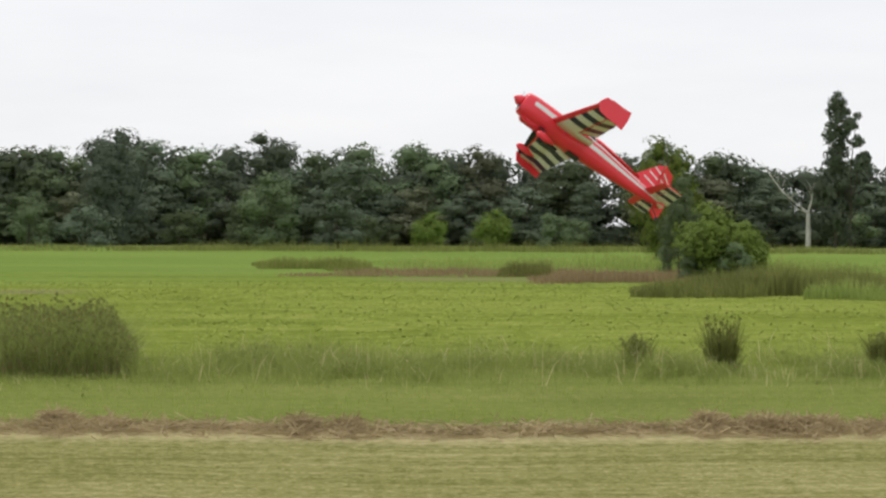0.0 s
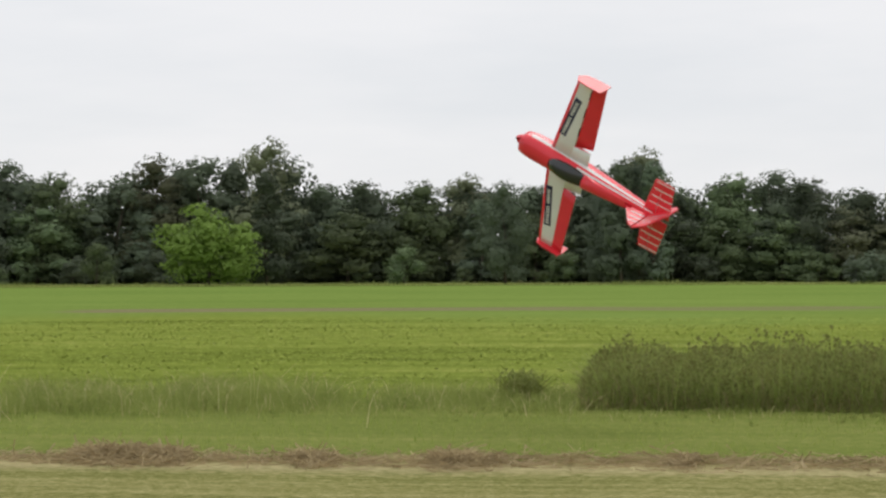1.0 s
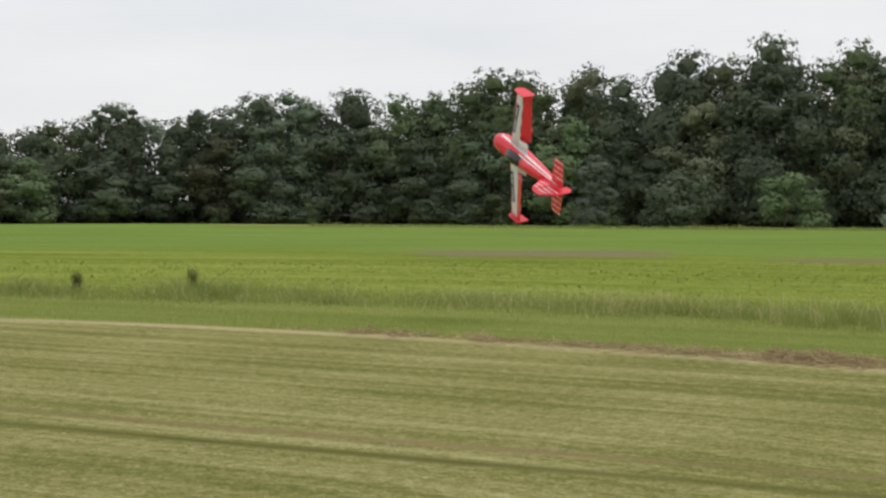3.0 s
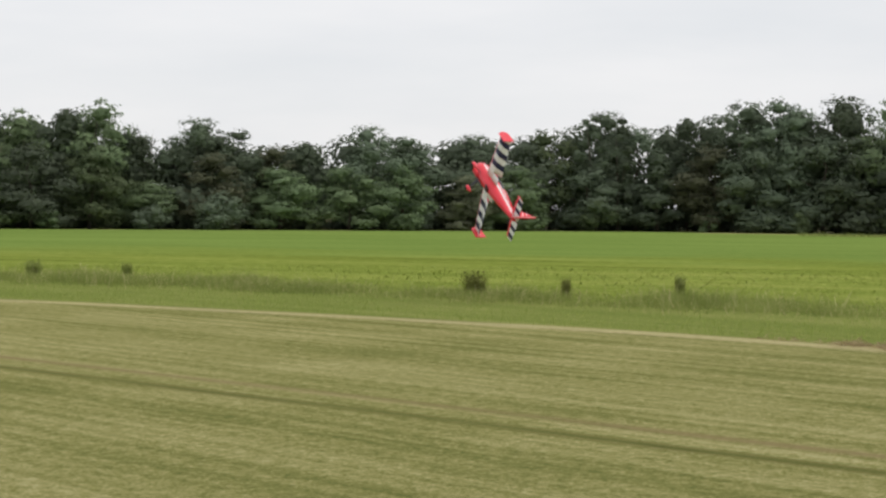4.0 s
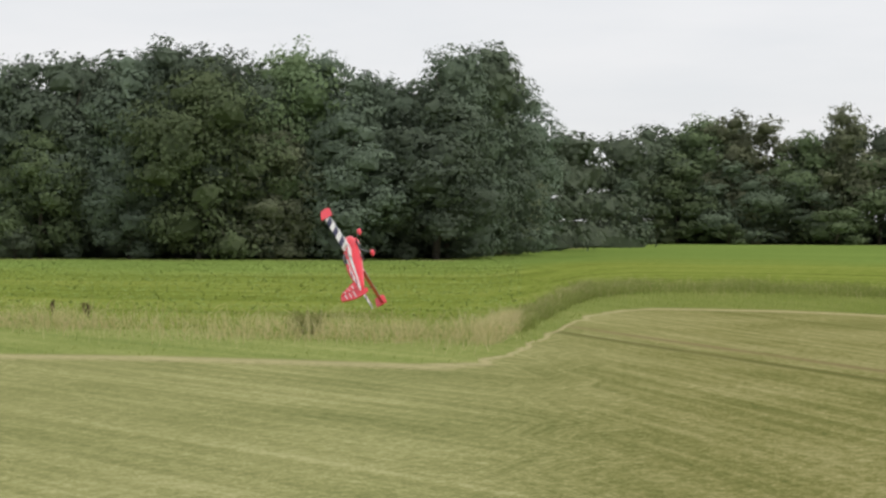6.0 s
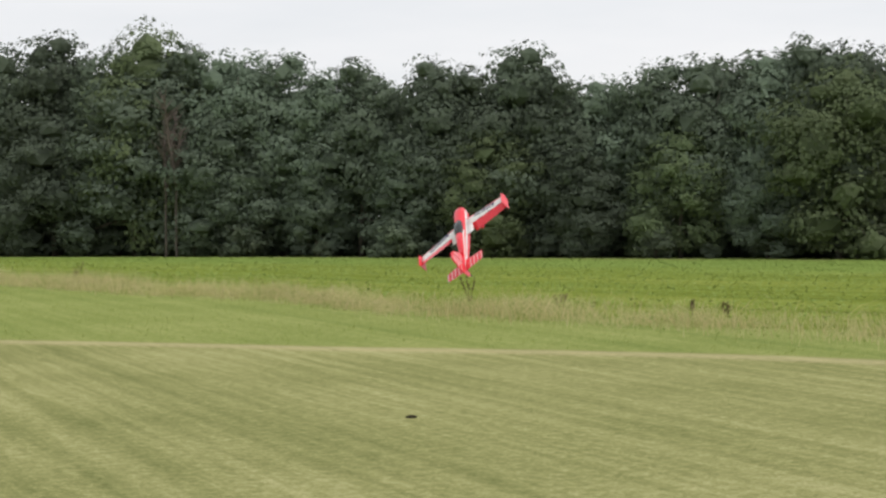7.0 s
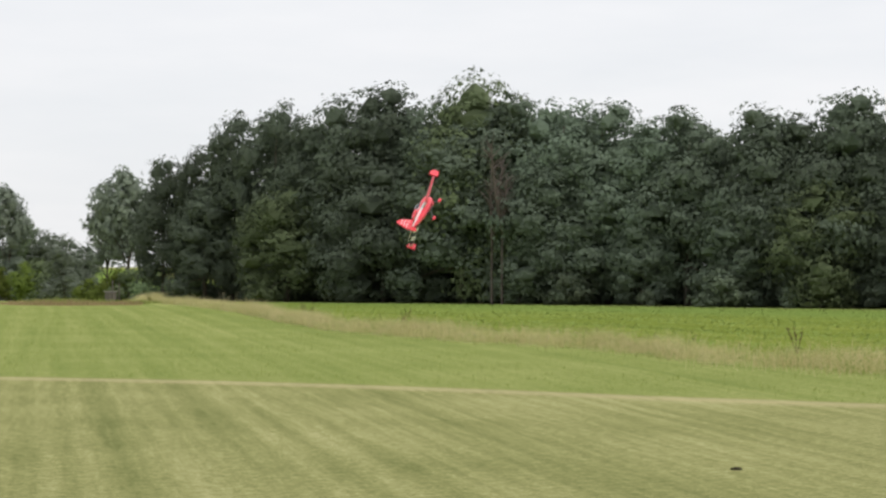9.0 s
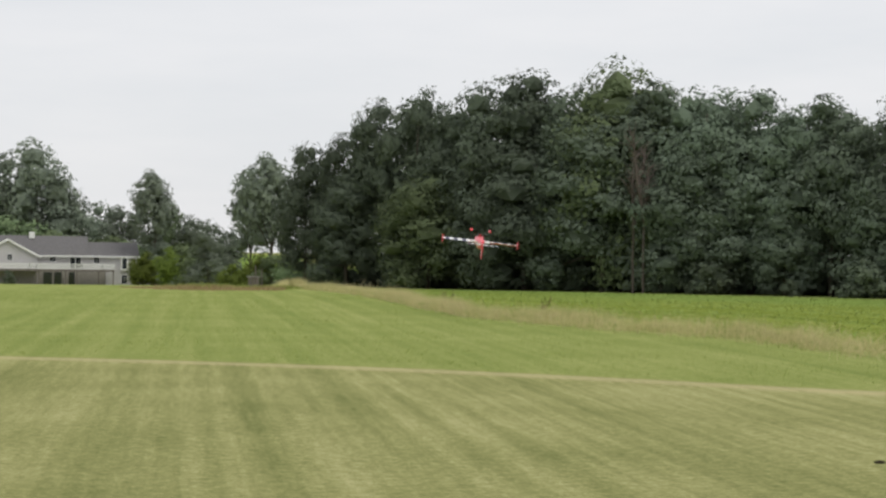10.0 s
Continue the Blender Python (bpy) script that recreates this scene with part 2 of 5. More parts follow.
def plain(name, colour, rough=0.6, metal=0.0, vary=0.12, scale=3.0, spec=0.3, relief=0.0):
    """A paint or body colour with blotches and fine grain."""
    m, n, l, b = material(name, rough, metal, spec)
    a = noise_node(n, l, scale, 6.0)
    r = ramp(n, [(0.3, tuple(c * (1 - vary) for c in colour)), (0.7, tuple(min(1, c * (1 + vary)) for c in colour))])
    l.new(a.outputs["Fac"], r.inputs[0])
    l.new(r.outputs[0], b.inputs["Base Color"])
    if relief:
        g = noise_node(n, l, scale * 12, 3.0)
        bump(n, l, b, g.outputs["Fac"], relief, 0.01)
    return m


def foliage(name, dark, light, thin=0.25, scale=0.6, sheen=0.35):
    """Leaves and blades: colour by leaf, by plant and by patch, with some light through them."""
    m, n, l, b = material(name, 0.62, 0.0, sheen)
    geo, info = n.new("ShaderNodeNewGeometry"), n.new("ShaderNodeObjectInfo")
    patch = noise_node(n, l, scale, 3.0)
    add = n.new("ShaderNodeMath")
    add.operation = "MULTIPLY_ADD"
    add.inputs[1].default_value, add.inputs[2].default_value = 0.2, 0.1
    l.new(geo.outputs["Random Per Island"], add.inputs[0])
    add2 = n.new("ShaderNodeMath")
    add2.operation = "MULTIPLY_ADD"
    add2.inputs[1].default_value = 0.6
    l.new(patch.outputs["Fac"], add2.inputs[0])
    l.new(add.outputs[0], add2.inputs[2])
    r = ramp(n, [(0.25, dark), (0.8, light)])
    l.new(add2.outputs[0], r.inputs[0])
    hsv = n.new("ShaderNodeHueSaturation")
    tint = n.new("ShaderNodeMapRange")
    tint.inputs["To Min"].default_value, tint.inputs["To Max"].default_value = 0.64, 1.38
    l.new(info.outputs["Random"], tint.inputs[0])
    l.new(tint.outputs[0], hsv.inputs["Value"])
    hue = n.new("ShaderNodeMapRange")
    hue.inputs["To Min"].default_value, hue.inputs["To Max"].default_value = 0.485, 0.515
    l.new(info.outputs["Random"], hue.inputs[0])
    l.new(hue.outputs[0], hsv.inputs["Hue"])
    l.new(r.outputs[0], hsv.inputs["Color"])
    l.new(hsv.outputs[0], b.inputs["Base Color"])
    tr = n.new("ShaderNodeBsdfTranslucent")
    l.new(hsv.outputs[0], tr.inputs[0])
    mix = n.new("ShaderNodeMixShader")
    mix.inputs[0].default_value = thin
    l.new(b.outputs[0], mix.inputs[1])
    l.new(tr.outputs[0], mix.inputs[2])
    l.new(mix.outputs[0], n["Material Output"].inputs[0])
    return m


LEAF_DARK = foliage("leaf_dark", (0.112, 0.142, 0.098), (0.156, 0.190, 0.122), 0.14, 0.5, 0.02)
LEAF_MID = foliage("leaf_mid", (0.118, 0.158, 0.086), (0.178, 0.222, 0.110), 0.14, 0.5, 0.02)
LEAF_BRIGHT = foliage("leaf_bright", (0.12, 0.175, 0.038), (0.23, 0.295, 0.070), 0.2, 0.5, 0.03)
# wood leaves: dark end lifted, blue raised; brightness and haze put into the colour
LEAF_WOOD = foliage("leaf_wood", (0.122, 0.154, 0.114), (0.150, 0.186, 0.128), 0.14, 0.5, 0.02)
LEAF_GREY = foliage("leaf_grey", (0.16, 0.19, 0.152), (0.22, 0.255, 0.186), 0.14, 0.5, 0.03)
LEAF_WARM = foliage("leaf_warm", (0.140, 0.152, 0.098), (0.190, 0.204, 0.120), 0.14, 0.5, 0.02)
GRASS_ROUGH = foliage("grass_rough", (0.24, 0.32, 0.065), (0.40, 0.45, 0.135), 0.55, 0.5, 0.03)
GRASS_TALL = foliage("grass_tall", (0.17, 0.215, 0.052), (0.34, 0.36, 0.115), 0.55, 0.7, 0.03)
WEED_DARK = foliage("weed_dark", (0.13, 0.15, 0.045), (0.34, 0.36, 0.115), 0.4, 1.6, 0.03)
STRAW = foliage("straw", (0.36, 0.30, 0.15), (0.60, 0.52, 0.31), 0.5, 0.7, 0.03)
HAY = foliage("hay", (0.24, 0.18, 0.085), (0.72, 0.60, 0.35), 0.3, 2.2, 0.03)
CROP_LEAF = foliage("crop_leaf", (0.175, 0.228, 0.036), (0.335, 0.37, 0.08), 0.12, 0.4, 0.02)
CROP_GREEN = foliage("crop_green", (0.175, 0.245, 0.056), (0.30, 0.37, 0.105), 0.12, 0.25, 0.02)
RUST_GRASS = foliage("rust_grass", (0.33, 0.25, 0.125), (0.54, 0.43, 0.24), 0.4, 0.5, 0.03)
DOCK = foliage("dock_seed", (0.08, 0.055, 0.025), (0.17, 0.115, 0.055), 0.2, 2.0)
BARK = plain("bark", (0.11, 0.095, 0.075), 0.9, 0, 0.35, 6.0, 0.2, 0.5)
BARK_PALE = plain("bark_pale", (0.50, 0.48, 0.43), 0.85, 0, 0.2, 5.0, 0.2, 0.3)


def ground_material():
    """Mown, rough and cropped land, told apart by the distances that the sheet carries."""
    m, n, l, b = material("field_ground", 1.0, 0.0, 0.0)

    def attr(name):
        a = n.new("ShaderNodeAttribute")
        a.attribute_name = name
        return a.outputs["Fac"]

    def math(op, a, bb, clamp=False):
        k = n.new("ShaderNodeMath")
        k.operation, k.use_clamp = op, clamp
        for i, v in enumerate((a, bb)):
            if isinstance(v, (int, float)):
                k.inputs[i].default_value = v
            else:
                l.new(v, k.inputs[i])
        return k.outputs[0]

    def mix(f, a, bb):
        k = n.new("ShaderNodeMixRGB")
        for i, v in enumerate((f, a, bb)):
            if isinstance(v, tuple):
                k.inputs[i].default_value = (*v, 1)
            elif isinstance(v, float):
                k.inputs[i].default_value = v
            else:
                l.new(v, k.inputs[i])
        return k.outputs[0]

    fine = noise_node(n, l, 9.0, 6.0, 0.7).outputs["Fac"]
    blade = noise_node(n, l, 34.0, 4.0, 0.75).outputs["Fac"]
    broad = noise_node(n, l, 0.35, 4.0).outputs["Fac"]
    wide = noise_node(n, l, 0.05, 4.0).outputs["Fac"]
    dm, dw = attr("mow_edge"), attr("crop_edge")
    wob = math("MULTIPLY", math("SUBTRACT", fine, 0.5), 0.5)
    # swaths left by the mower run along its way
    comb = n.new("ShaderNodeCombineXYZ")
    l.new(math("MULTIPLY", attr("across"), 1.1), comb.inputs[0])
    l.new(math("MULTIPLY", attr("along"), 0.014), comb.inputs[1])
    sw = n.new("ShaderNodeTexNoise")
    sw.inputs["Scale"].default_value, sw.inputs["Detail"].default_value = 1.5, 5.0
    sw.inputs["Roughness"].default_value = 0.66
    l.new(comb.outputs[0], sw.inputs["Vector"])
    mown = ramp(n, [(0.26, (0.135, 0.15, 0.045)), (0.44, (0.225, 0.225, 0.075)), (0.56, (0.30, 0.285, 0.11)), (0.76, (0.46, 0.42, 0.21))])
    comb2 = n.new("ShaderNodeCombineXYZ")
    l.new(math("MULTIPLY", attr("across"), 4.0), comb2.inputs[0])
    l.new(math("MULTIPLY", attr("along"), 0.04), comb2.inputs[1])
    sw2 = n.new("ShaderNodeTexNoise")
    sw2.inputs["Scale"].default_value, sw2.inputs["Detail"].default_value = 1.0, 4.0
    l.new(comb2.outputs[0], sw2.inputs["Vector"])
    comb4 = n.new("ShaderNodeCombineXYZ")
    l.new(math("MULTIPLY", attr("across"), 11.0), comb4.inputs[0])
    l.new(math("MULTIPLY", attr("along"), 0.5), comb4.inputs[1])
    sw3 = n.new("ShaderNodeTexNoise")
    sw3.inputs["Scale"].default_value, sw3.inputs["Detail"].default_value = 1.0, 5.0
    sw3.inputs["Roughness"].default_value = 0.7
    l.new(comb4.outputs[0], sw3.inputs["Vector"])
    tone = 0.5
    for v, k in ((sw.outputs["Fac"], 0.52), (sw2.outputs["Fac"], 0.4), (sw3.outputs["Fac"], 0.4), (fine, 0.9), (blade, 1.2), (broad, 0.4)):
        tone = math("ADD", math("MULTIPLY", math("SUBTRACT", v, 0.5), k), tone)
    # the second field lies more even
    even = math("SUBTRACT", 1.0, math("MULTIPLY", attr("second"), 0.32))
    l.new(math("ADD", math("MULTIPLY", math("SUBTRACT", tone, 0.5), even), 0.5), mown.inputs[0])
    # wheel tracks across the mown field
    sep = n.new("ShaderNodeSeparateXYZ")
    l.new(n.new("ShaderNodeTexCoord").outputs["Object"], sep.inputs[0])
    wav = math("MULTIPLY", math("SUBTRACT", broad, 0.5), 0.2)

    side_on = math("ADD", math("MULTIPLY", sep.outputs[0], -0.737), math("MULTIPLY", sep.outputs[1], 0.676))
    lead = math("ADD", math("MULTIPLY", sep.outputs[0], -0.676), math("MULTIPLY", sep.outputs[1], -0.737))

    def track(x0, half):
        return math("SUBTRACT", 1.0, math("DIVIDE", math("ABSOLUTE", math("ADD", math("ADD", side_on, -x0), wav), 0.0), half), True)

    reach = math("MULTIPLY", math("LESS_THAN", lead, 60.0), math("GREATER_THAN", lead, 0.0))
    brown = math("MULTIPLY", math("MULTIPLY", track(11.1, 0.2), reach), math("SUBTRACT", math("ADD", fine, math("MULTIPLY", broad, 1.6)), 0.5), True)
    dark = math("MULTIPLY", math("MULTIPLY", track(10.4, 0.2), reach), math("SUBTRACT", math("ADD", fine, math("MULTIPLY", broad, 1.6)), 0.5), True)
    mown_c = mix(brown, mown.outputs[0], (0.25, 0.195, 0.095))
    mown_c = mix(dark, mown_c, (0.115, 0.12, 0.035))
    # the second field's mown colour is raised: brighter exposure painted into it
    mown_lifted = n.new("ShaderNodeHueSaturation")
    l.new(mown_c, mown_lifted.inputs["Color"])
    mown_lifted.inputs["Value"].default_value = 1.22
    mown_lifted.inputs["Saturation"].default_value = 0.92
    mown_lifted.inputs["Hue"].default_value = 0.512
    mown_c = mix(attr("second"), mown_c, mown_lifted.outputs[0])
    rough = ramp(n, [(0.36, (0.125, 0.17, 0.038)), (0.5, (0.2, 0.238, 0.06)), (0.64, (0.32, 0.32, 0.115))])
    l.new(math("ADD", math("MULTIPLY", fine, 0.5), math("ADD", math("MULTIPLY", broad, 0.15), math("MULTIPLY", sw.outputs["Fac"], 0.35))), rough.inputs[0])
    # its rough grass is raised too, the same exposure put into the colour
    rough_lifted = n.new("ShaderNodeHueSaturation")
    l.new(rough.outputs[0], rough_lifted.inputs["Color"])
    rough_lifted.inputs["Value"].default_value = 1.34
    rough_lifted.inputs["Saturation"].default_value = 0.93
    rough = mix(attr("second"), rough.outputs[0], rough_lifted.outputs[0])
    crop = ramp(n, [(0.38, (0.115, 0.145, 0.026)), (0.5, (0.203, 0.255, 0.047)), (0.61, (0.315, 0.342, 0.09))])
    # drills and weather leave bands that run along the field's edge
    comb3 = n.new("ShaderNodeCombineXYZ")
    l.new(math("MULTIPLY", dw, 0.55), comb3.inputs[0])
    l.new(math("MULTIPLY", attr("along"), 0.06), comb3.inputs[1])
    band = n.new("ShaderNodeTexNoise")
    band.inputs["Scale"].default_value, band.inputs["Detail"].default_value = 1.0, 5.0
    band.inputs["Roughness"].default_value = 0.65
    l.new(comb3.outputs[0], band.inputs["Vector"])
    band = band.outputs["Fac"]
    clump = noise_node(n, l, 2.2, 6.0, 0.7).outputs["Fac"]
    l.new(math("ADD", math("MULTIPLY", clump, 0.42), math("ADD", math("MULTIPLY", wide, 0.18), math("MULTIPLY", band, 0.4))), crop.inputs[0])
    lush = ramp(n, [(0.38, (0.13, 0.20, 0.042)), (0.64, (0.228, 0.308, 0.075))])
    l.new(math("ADD", math("MULTIPLY", clump, 0.35), math("ADD", math("MULTIPLY", wide, 0.25), math("MULTIPLY", band, 0.4))), lush.inputs[0])
    soil = ramp(n, [(0.3, (0.165, 0.15, 0.075)), (0.7, (0.28, 0.25, 0.14))])
    l.new(fine, soil.inputs[0])
    bare = math("MULTIPLY", math("SUBTRACT", math("ADD", attr("bare"), math("MULTIPLY", math("SUBTRACT", band, 0.5), 2.2)), 0.25), 1.6, True)
    bare = math("MULTIPLY", bare, math("MULTIPLY", attr("bare"), 3.0, True))
    land = mix(math("MULTIPLY", math("ADD", dw, wob), 3.0, True), rough, mix(math("MULTIPLY", math("ADD", math("ADD", dw, -26.0), math("MULTIPLY", math("SUBTRACT", wide, 0.5), 60.0)), 0.06, True), crop.outputs[0], lush.outputs[0]))
    land = mix(bare, land, soil.outputs[0])
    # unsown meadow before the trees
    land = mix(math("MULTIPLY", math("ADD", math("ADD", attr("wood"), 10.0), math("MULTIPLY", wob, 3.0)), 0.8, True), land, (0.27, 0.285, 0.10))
    # ground turns dark brown under the wood
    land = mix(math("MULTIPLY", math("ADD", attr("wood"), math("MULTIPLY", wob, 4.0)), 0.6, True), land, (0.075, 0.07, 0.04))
    # dry cuttings lie along the mown edge
    rim = math("SUBTRACT", 1.0, math("MULTIPLY", math("ABSOLUTE", math("ADD", math("ADD", dm, 0.35), math("MULTIPLY", wob, 2.2)), 0.0), 1.6), True)
    mown_c = mix(math("MULTIPLY", rim, math("ADD", fine, 0.15), True), mown_c, (0.56, 0.48, 0.27))
    land = mix(math("SUBTRACT", 1.0, math("MULTIPLY", math("ADD", dm, wob), 4.0, True), True), land, mown_c)
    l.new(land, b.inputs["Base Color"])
    bump(n, l, b, math("ADD", math("MULTIPLY", fine, 0.6), math("MULTIPLY", blade, 0.4)), 0.9, 0.06)
    return m


GROUND = ground_material()


# ---- building helpers ----
def smooth_table(table):
    xs, ys = zip(*table)
    return lambda a: np.interp(a, xs, ys)


# distance of the mown edge, the crop and the wood by direction (degrees, metres)
MOW = smooth_table([(-120, 60), (-90, 55), (-44.6, 40.4), (-22.3, 16.8), (-11.9, 15.6), (0, 14.9), (11.1, 15.5), (34.2, 15.5), (44.6, 16.3), (57.2, 18), (70.6, 20.9), (76.6, 22.6), (84.7, 25.4), (92.9, 28.3), (99.6, 31.1), (104, 33.4), (109, 36), (113.5, 36.6), (115, 34), (116.7, 25), (118, 21.8), (119, 21.6), (129.2, 23.3), (141.1, 24.6), (153, 27.3), (163.4, 29.5), (171.6, 30.9), (180, 34), (200, 60)])
CROP = smooth_table([(-120, 120), (-90, 90), (-44.6, 53.8), (-22.3, 24.2), (-11.9, 22.6), (0, 21.8), (26, 22.2), (43.9, 22.9), (57.2, 25), (70.6, 28.9), (78, 32.3), (89.2, 35), (99.6, 40.4), (104, 43.5), (109, 46.5), (113.5, 47), (115, 43.5), (116.7, 32), (118, 27), (119, 26.6), (129.2, 29.2), (139.6, 35.2), (143.3, 41.3), (146.3, 43.9), (150.8, 52.3), (152.3, 61.9), (155.6, 96.9), (157.5, 201.8), (161.2, 807), (171.6, 1210), (180, 900)])
WOOD = smooth_table([(-29.7, 153.4), (70.6, 153.4), (87.7, 167.8), (95.1, 154.7), (102.6, 147.6), (110, 145.3), (113, 146.2), (118.8, 81.7), (125.5, 81.2), (131.4, 82.4), (137.4, 85.3), (143.3, 90.3), (147.8, 95.7), (152.3, 103), (155.6, 110)])


def polar(x, y):
    return (np.degrees(np.arctan2(-x, y)) + 120) % 360 - 120, np.hypot(x, y)


def land(x, y):
    """Distances past the mown edge and past the crop's edge."""
    az, r = polar(np.asarray(x, float), np.asarray(y, float))
    return r - MOW(az), r - CROP(az)


def swaths(x, y):
    """The mower's way: how far across it and along it. It follows the edge; the second field was mown toward the house."""
    a = np.radians(np.arange(-60.0, 62.0, 2.0))
    ex, ey = list(-np.sin(a) * MOW(np.degrees(a))), list(np.cos(a) * MOW(np.degrees(a)))
    ex.append(ex[-1] - math.sin(radians(134)) * 400)
    ey.append(ey[-1] + math.cos(radians(134)) * 400)
    run = np.concatenate([[0], np.cumsum(np.hypot(np.diff(ex), np.diff(ey)))])
    best, way = np.full(len(x), 1e9), np.zeros(len(x))
    for i in range(len(ex) - 1):
        dx, dy = ex[i + 1] - ex[i], ey[i + 1] - ey[i]
        k = (((x - ex[i]) * dx + (y - ey[i]) * dy) / (dx * dx + dy * dy)).clip(0 if i else -50, 1)
        d = np.hypot(x - ex[i] - k * dx, y - ey[i] - k * dy)
        near = d < best
        best, way = np.where(near, d, best), np.where(near, run[i] + k * np.hypot(dx, dy), way)
    second, t = polar(x, y)[0] > 116.3, radians(159)
    return np.where(second, x * math.cos(t) + y * math.sin(t), best), np.where(second, y * math.cos(t) - x * math.sin(t) + 60, way)


def height(x, y):
    """The lie of the land: level, with a soft hollow where the house stands."""
    x, y = np.asarray(x, float), np.asarray(y, float)
    t = radians(162.4)
    ahead, beside = -x * math.sin(t) + y * math.cos(t) - 329.6, x * math.cos(t) + y * math.sin(t)
    return -4.2 * np.exp(-((ahead / 175) ** 2 + (beside / 130) ** 2) ** 2)


def make_mesh(name, verts, faces, mats, mat_ids=None, smooth=False):
    me = bpy.data.meshes.new(name)
    verts, faces = np.asarray(verts, np.float32), np.asarray(faces, np.int32)
    k = faces.shape[1]
    me.vertices.add(len(verts))
    me.vertices.foreach_set("co", verts.ravel())
    me.loops.add(faces.size)
    me.loops.foreach_set("vertex_index", faces.ravel())
    me.polygons.add(len(faces))
    me.polygons.foreach_set("loop_start", np.arange(0, faces.size, k, dtype=np.int32))
    for m in mats if isinstance(mats, (list, tuple)) else [mats]:
        me.materials.append(m)
    if mat_ids is not None:
        me.polygons.foreach_set("material_index", np.asarray(mat_ids, np.int32))
    me.polygons.foreach_set("use_smooth", np.broadcast_to(smooth, len(faces)).astype(bool))
    me.update(calc_edges=True)
    return me


def mesh_of(name, bm, mats, smooth=False):
    me = bpy.data.meshes.new(name)
    bm.normal_update()
    bm.to_mesh(me)
    bm.free()
    for m in mats if isinstance(mats, (list, tuple)) else [mats]:
        me.materials.append(m)
    if smooth:
        me.polygons.foreach_set("use_smooth", np.full(len(me.polygons), True))
    return me


def child(name, me, parent, label="", at=None):
    ob = new(name, me)
    ob.parent = parent
    if at is not None:
        ob.matrix_basis = at
    return tagged(ob, label)


def part(name, bm, mats, parent, label="", smooth=False, at=None):
    return child(name, mesh_of(name, bm, mats, smooth), parent, label, at)


def box(bm, x0, x1, y0, y1, z0, z1, mat=0, bevel=0.0):
    made = bmesh.ops.create_cube(bm, size=1.0)["verts"]
    bmesh.ops.scale(bm, vec=(x1 - x0, y1 - y0, z1 - z0), verts=made)
    bmesh.ops.translate(bm, vec=((x0 + x1) / 2, (y0 + y1) / 2, (z0 + z1) / 2), verts=made)
    faces = {f for v in made for f in v.link_faces}
    for f in faces:
        f.material_index = mat
    if bevel:
        bmesh.ops.bevel(bm, geom=list({e for f in faces for e in f.edges}), offset=bevel, segments=2, affect="EDGES")
    return made


def tube(bm, points, radii, sides=7, cap=True):
    """A tapered round limb along points."""
    rings = []
    points = [Vector(p) for p in points]
    for i, (p, r) in enumerate(zip(points, radii)):
        d = (points[min(i + 1, len(points) - 1)] - points[max(i - 1, 0)]).normalized()
        a = d.orthogonal().normalized()
        c = d.cross(a)
        rings.append([bm.verts.new(p + (a * math.cos(t) + c * math.sin(t)) * r) for t in (2 * math.pi * k / sides for k in range(sides))])
    for lo, hi in zip(rings, rings[1:]):
        for k in range(sides):
            bm.faces.new((lo[k], lo[(k + 1) % sides], hi[(k + 1) % sides], hi[k]))
    if cap:
        bm.faces.new(rings[0][::-1])
        bm.faces.new(rings[-1])


def loft(bm, rings, mat_of=None, cap=True):
    """Closed rings of points, skinned one to the next."""
    vs = [[bm.verts.new(p) for p in ring] for ring in rings]
    for i, (lo, hi) in enumerate(zip(vs, vs[1:])):
        n = len(lo)
        for k in range(n):
            f = bm.faces.new((lo[k], lo[(k + 1) % n], hi[(k + 1) % n], hi[k]))
            if mat_of:
                f.material_index = mat_of(i, k)
    if cap:
        bm.faces.new(vs[0][::-1])
        bm.faces.new(vs[-1])


def up_to_normals(bm):
    bmesh.ops.recalc_face_normals(bm, faces=bm.faces[:])


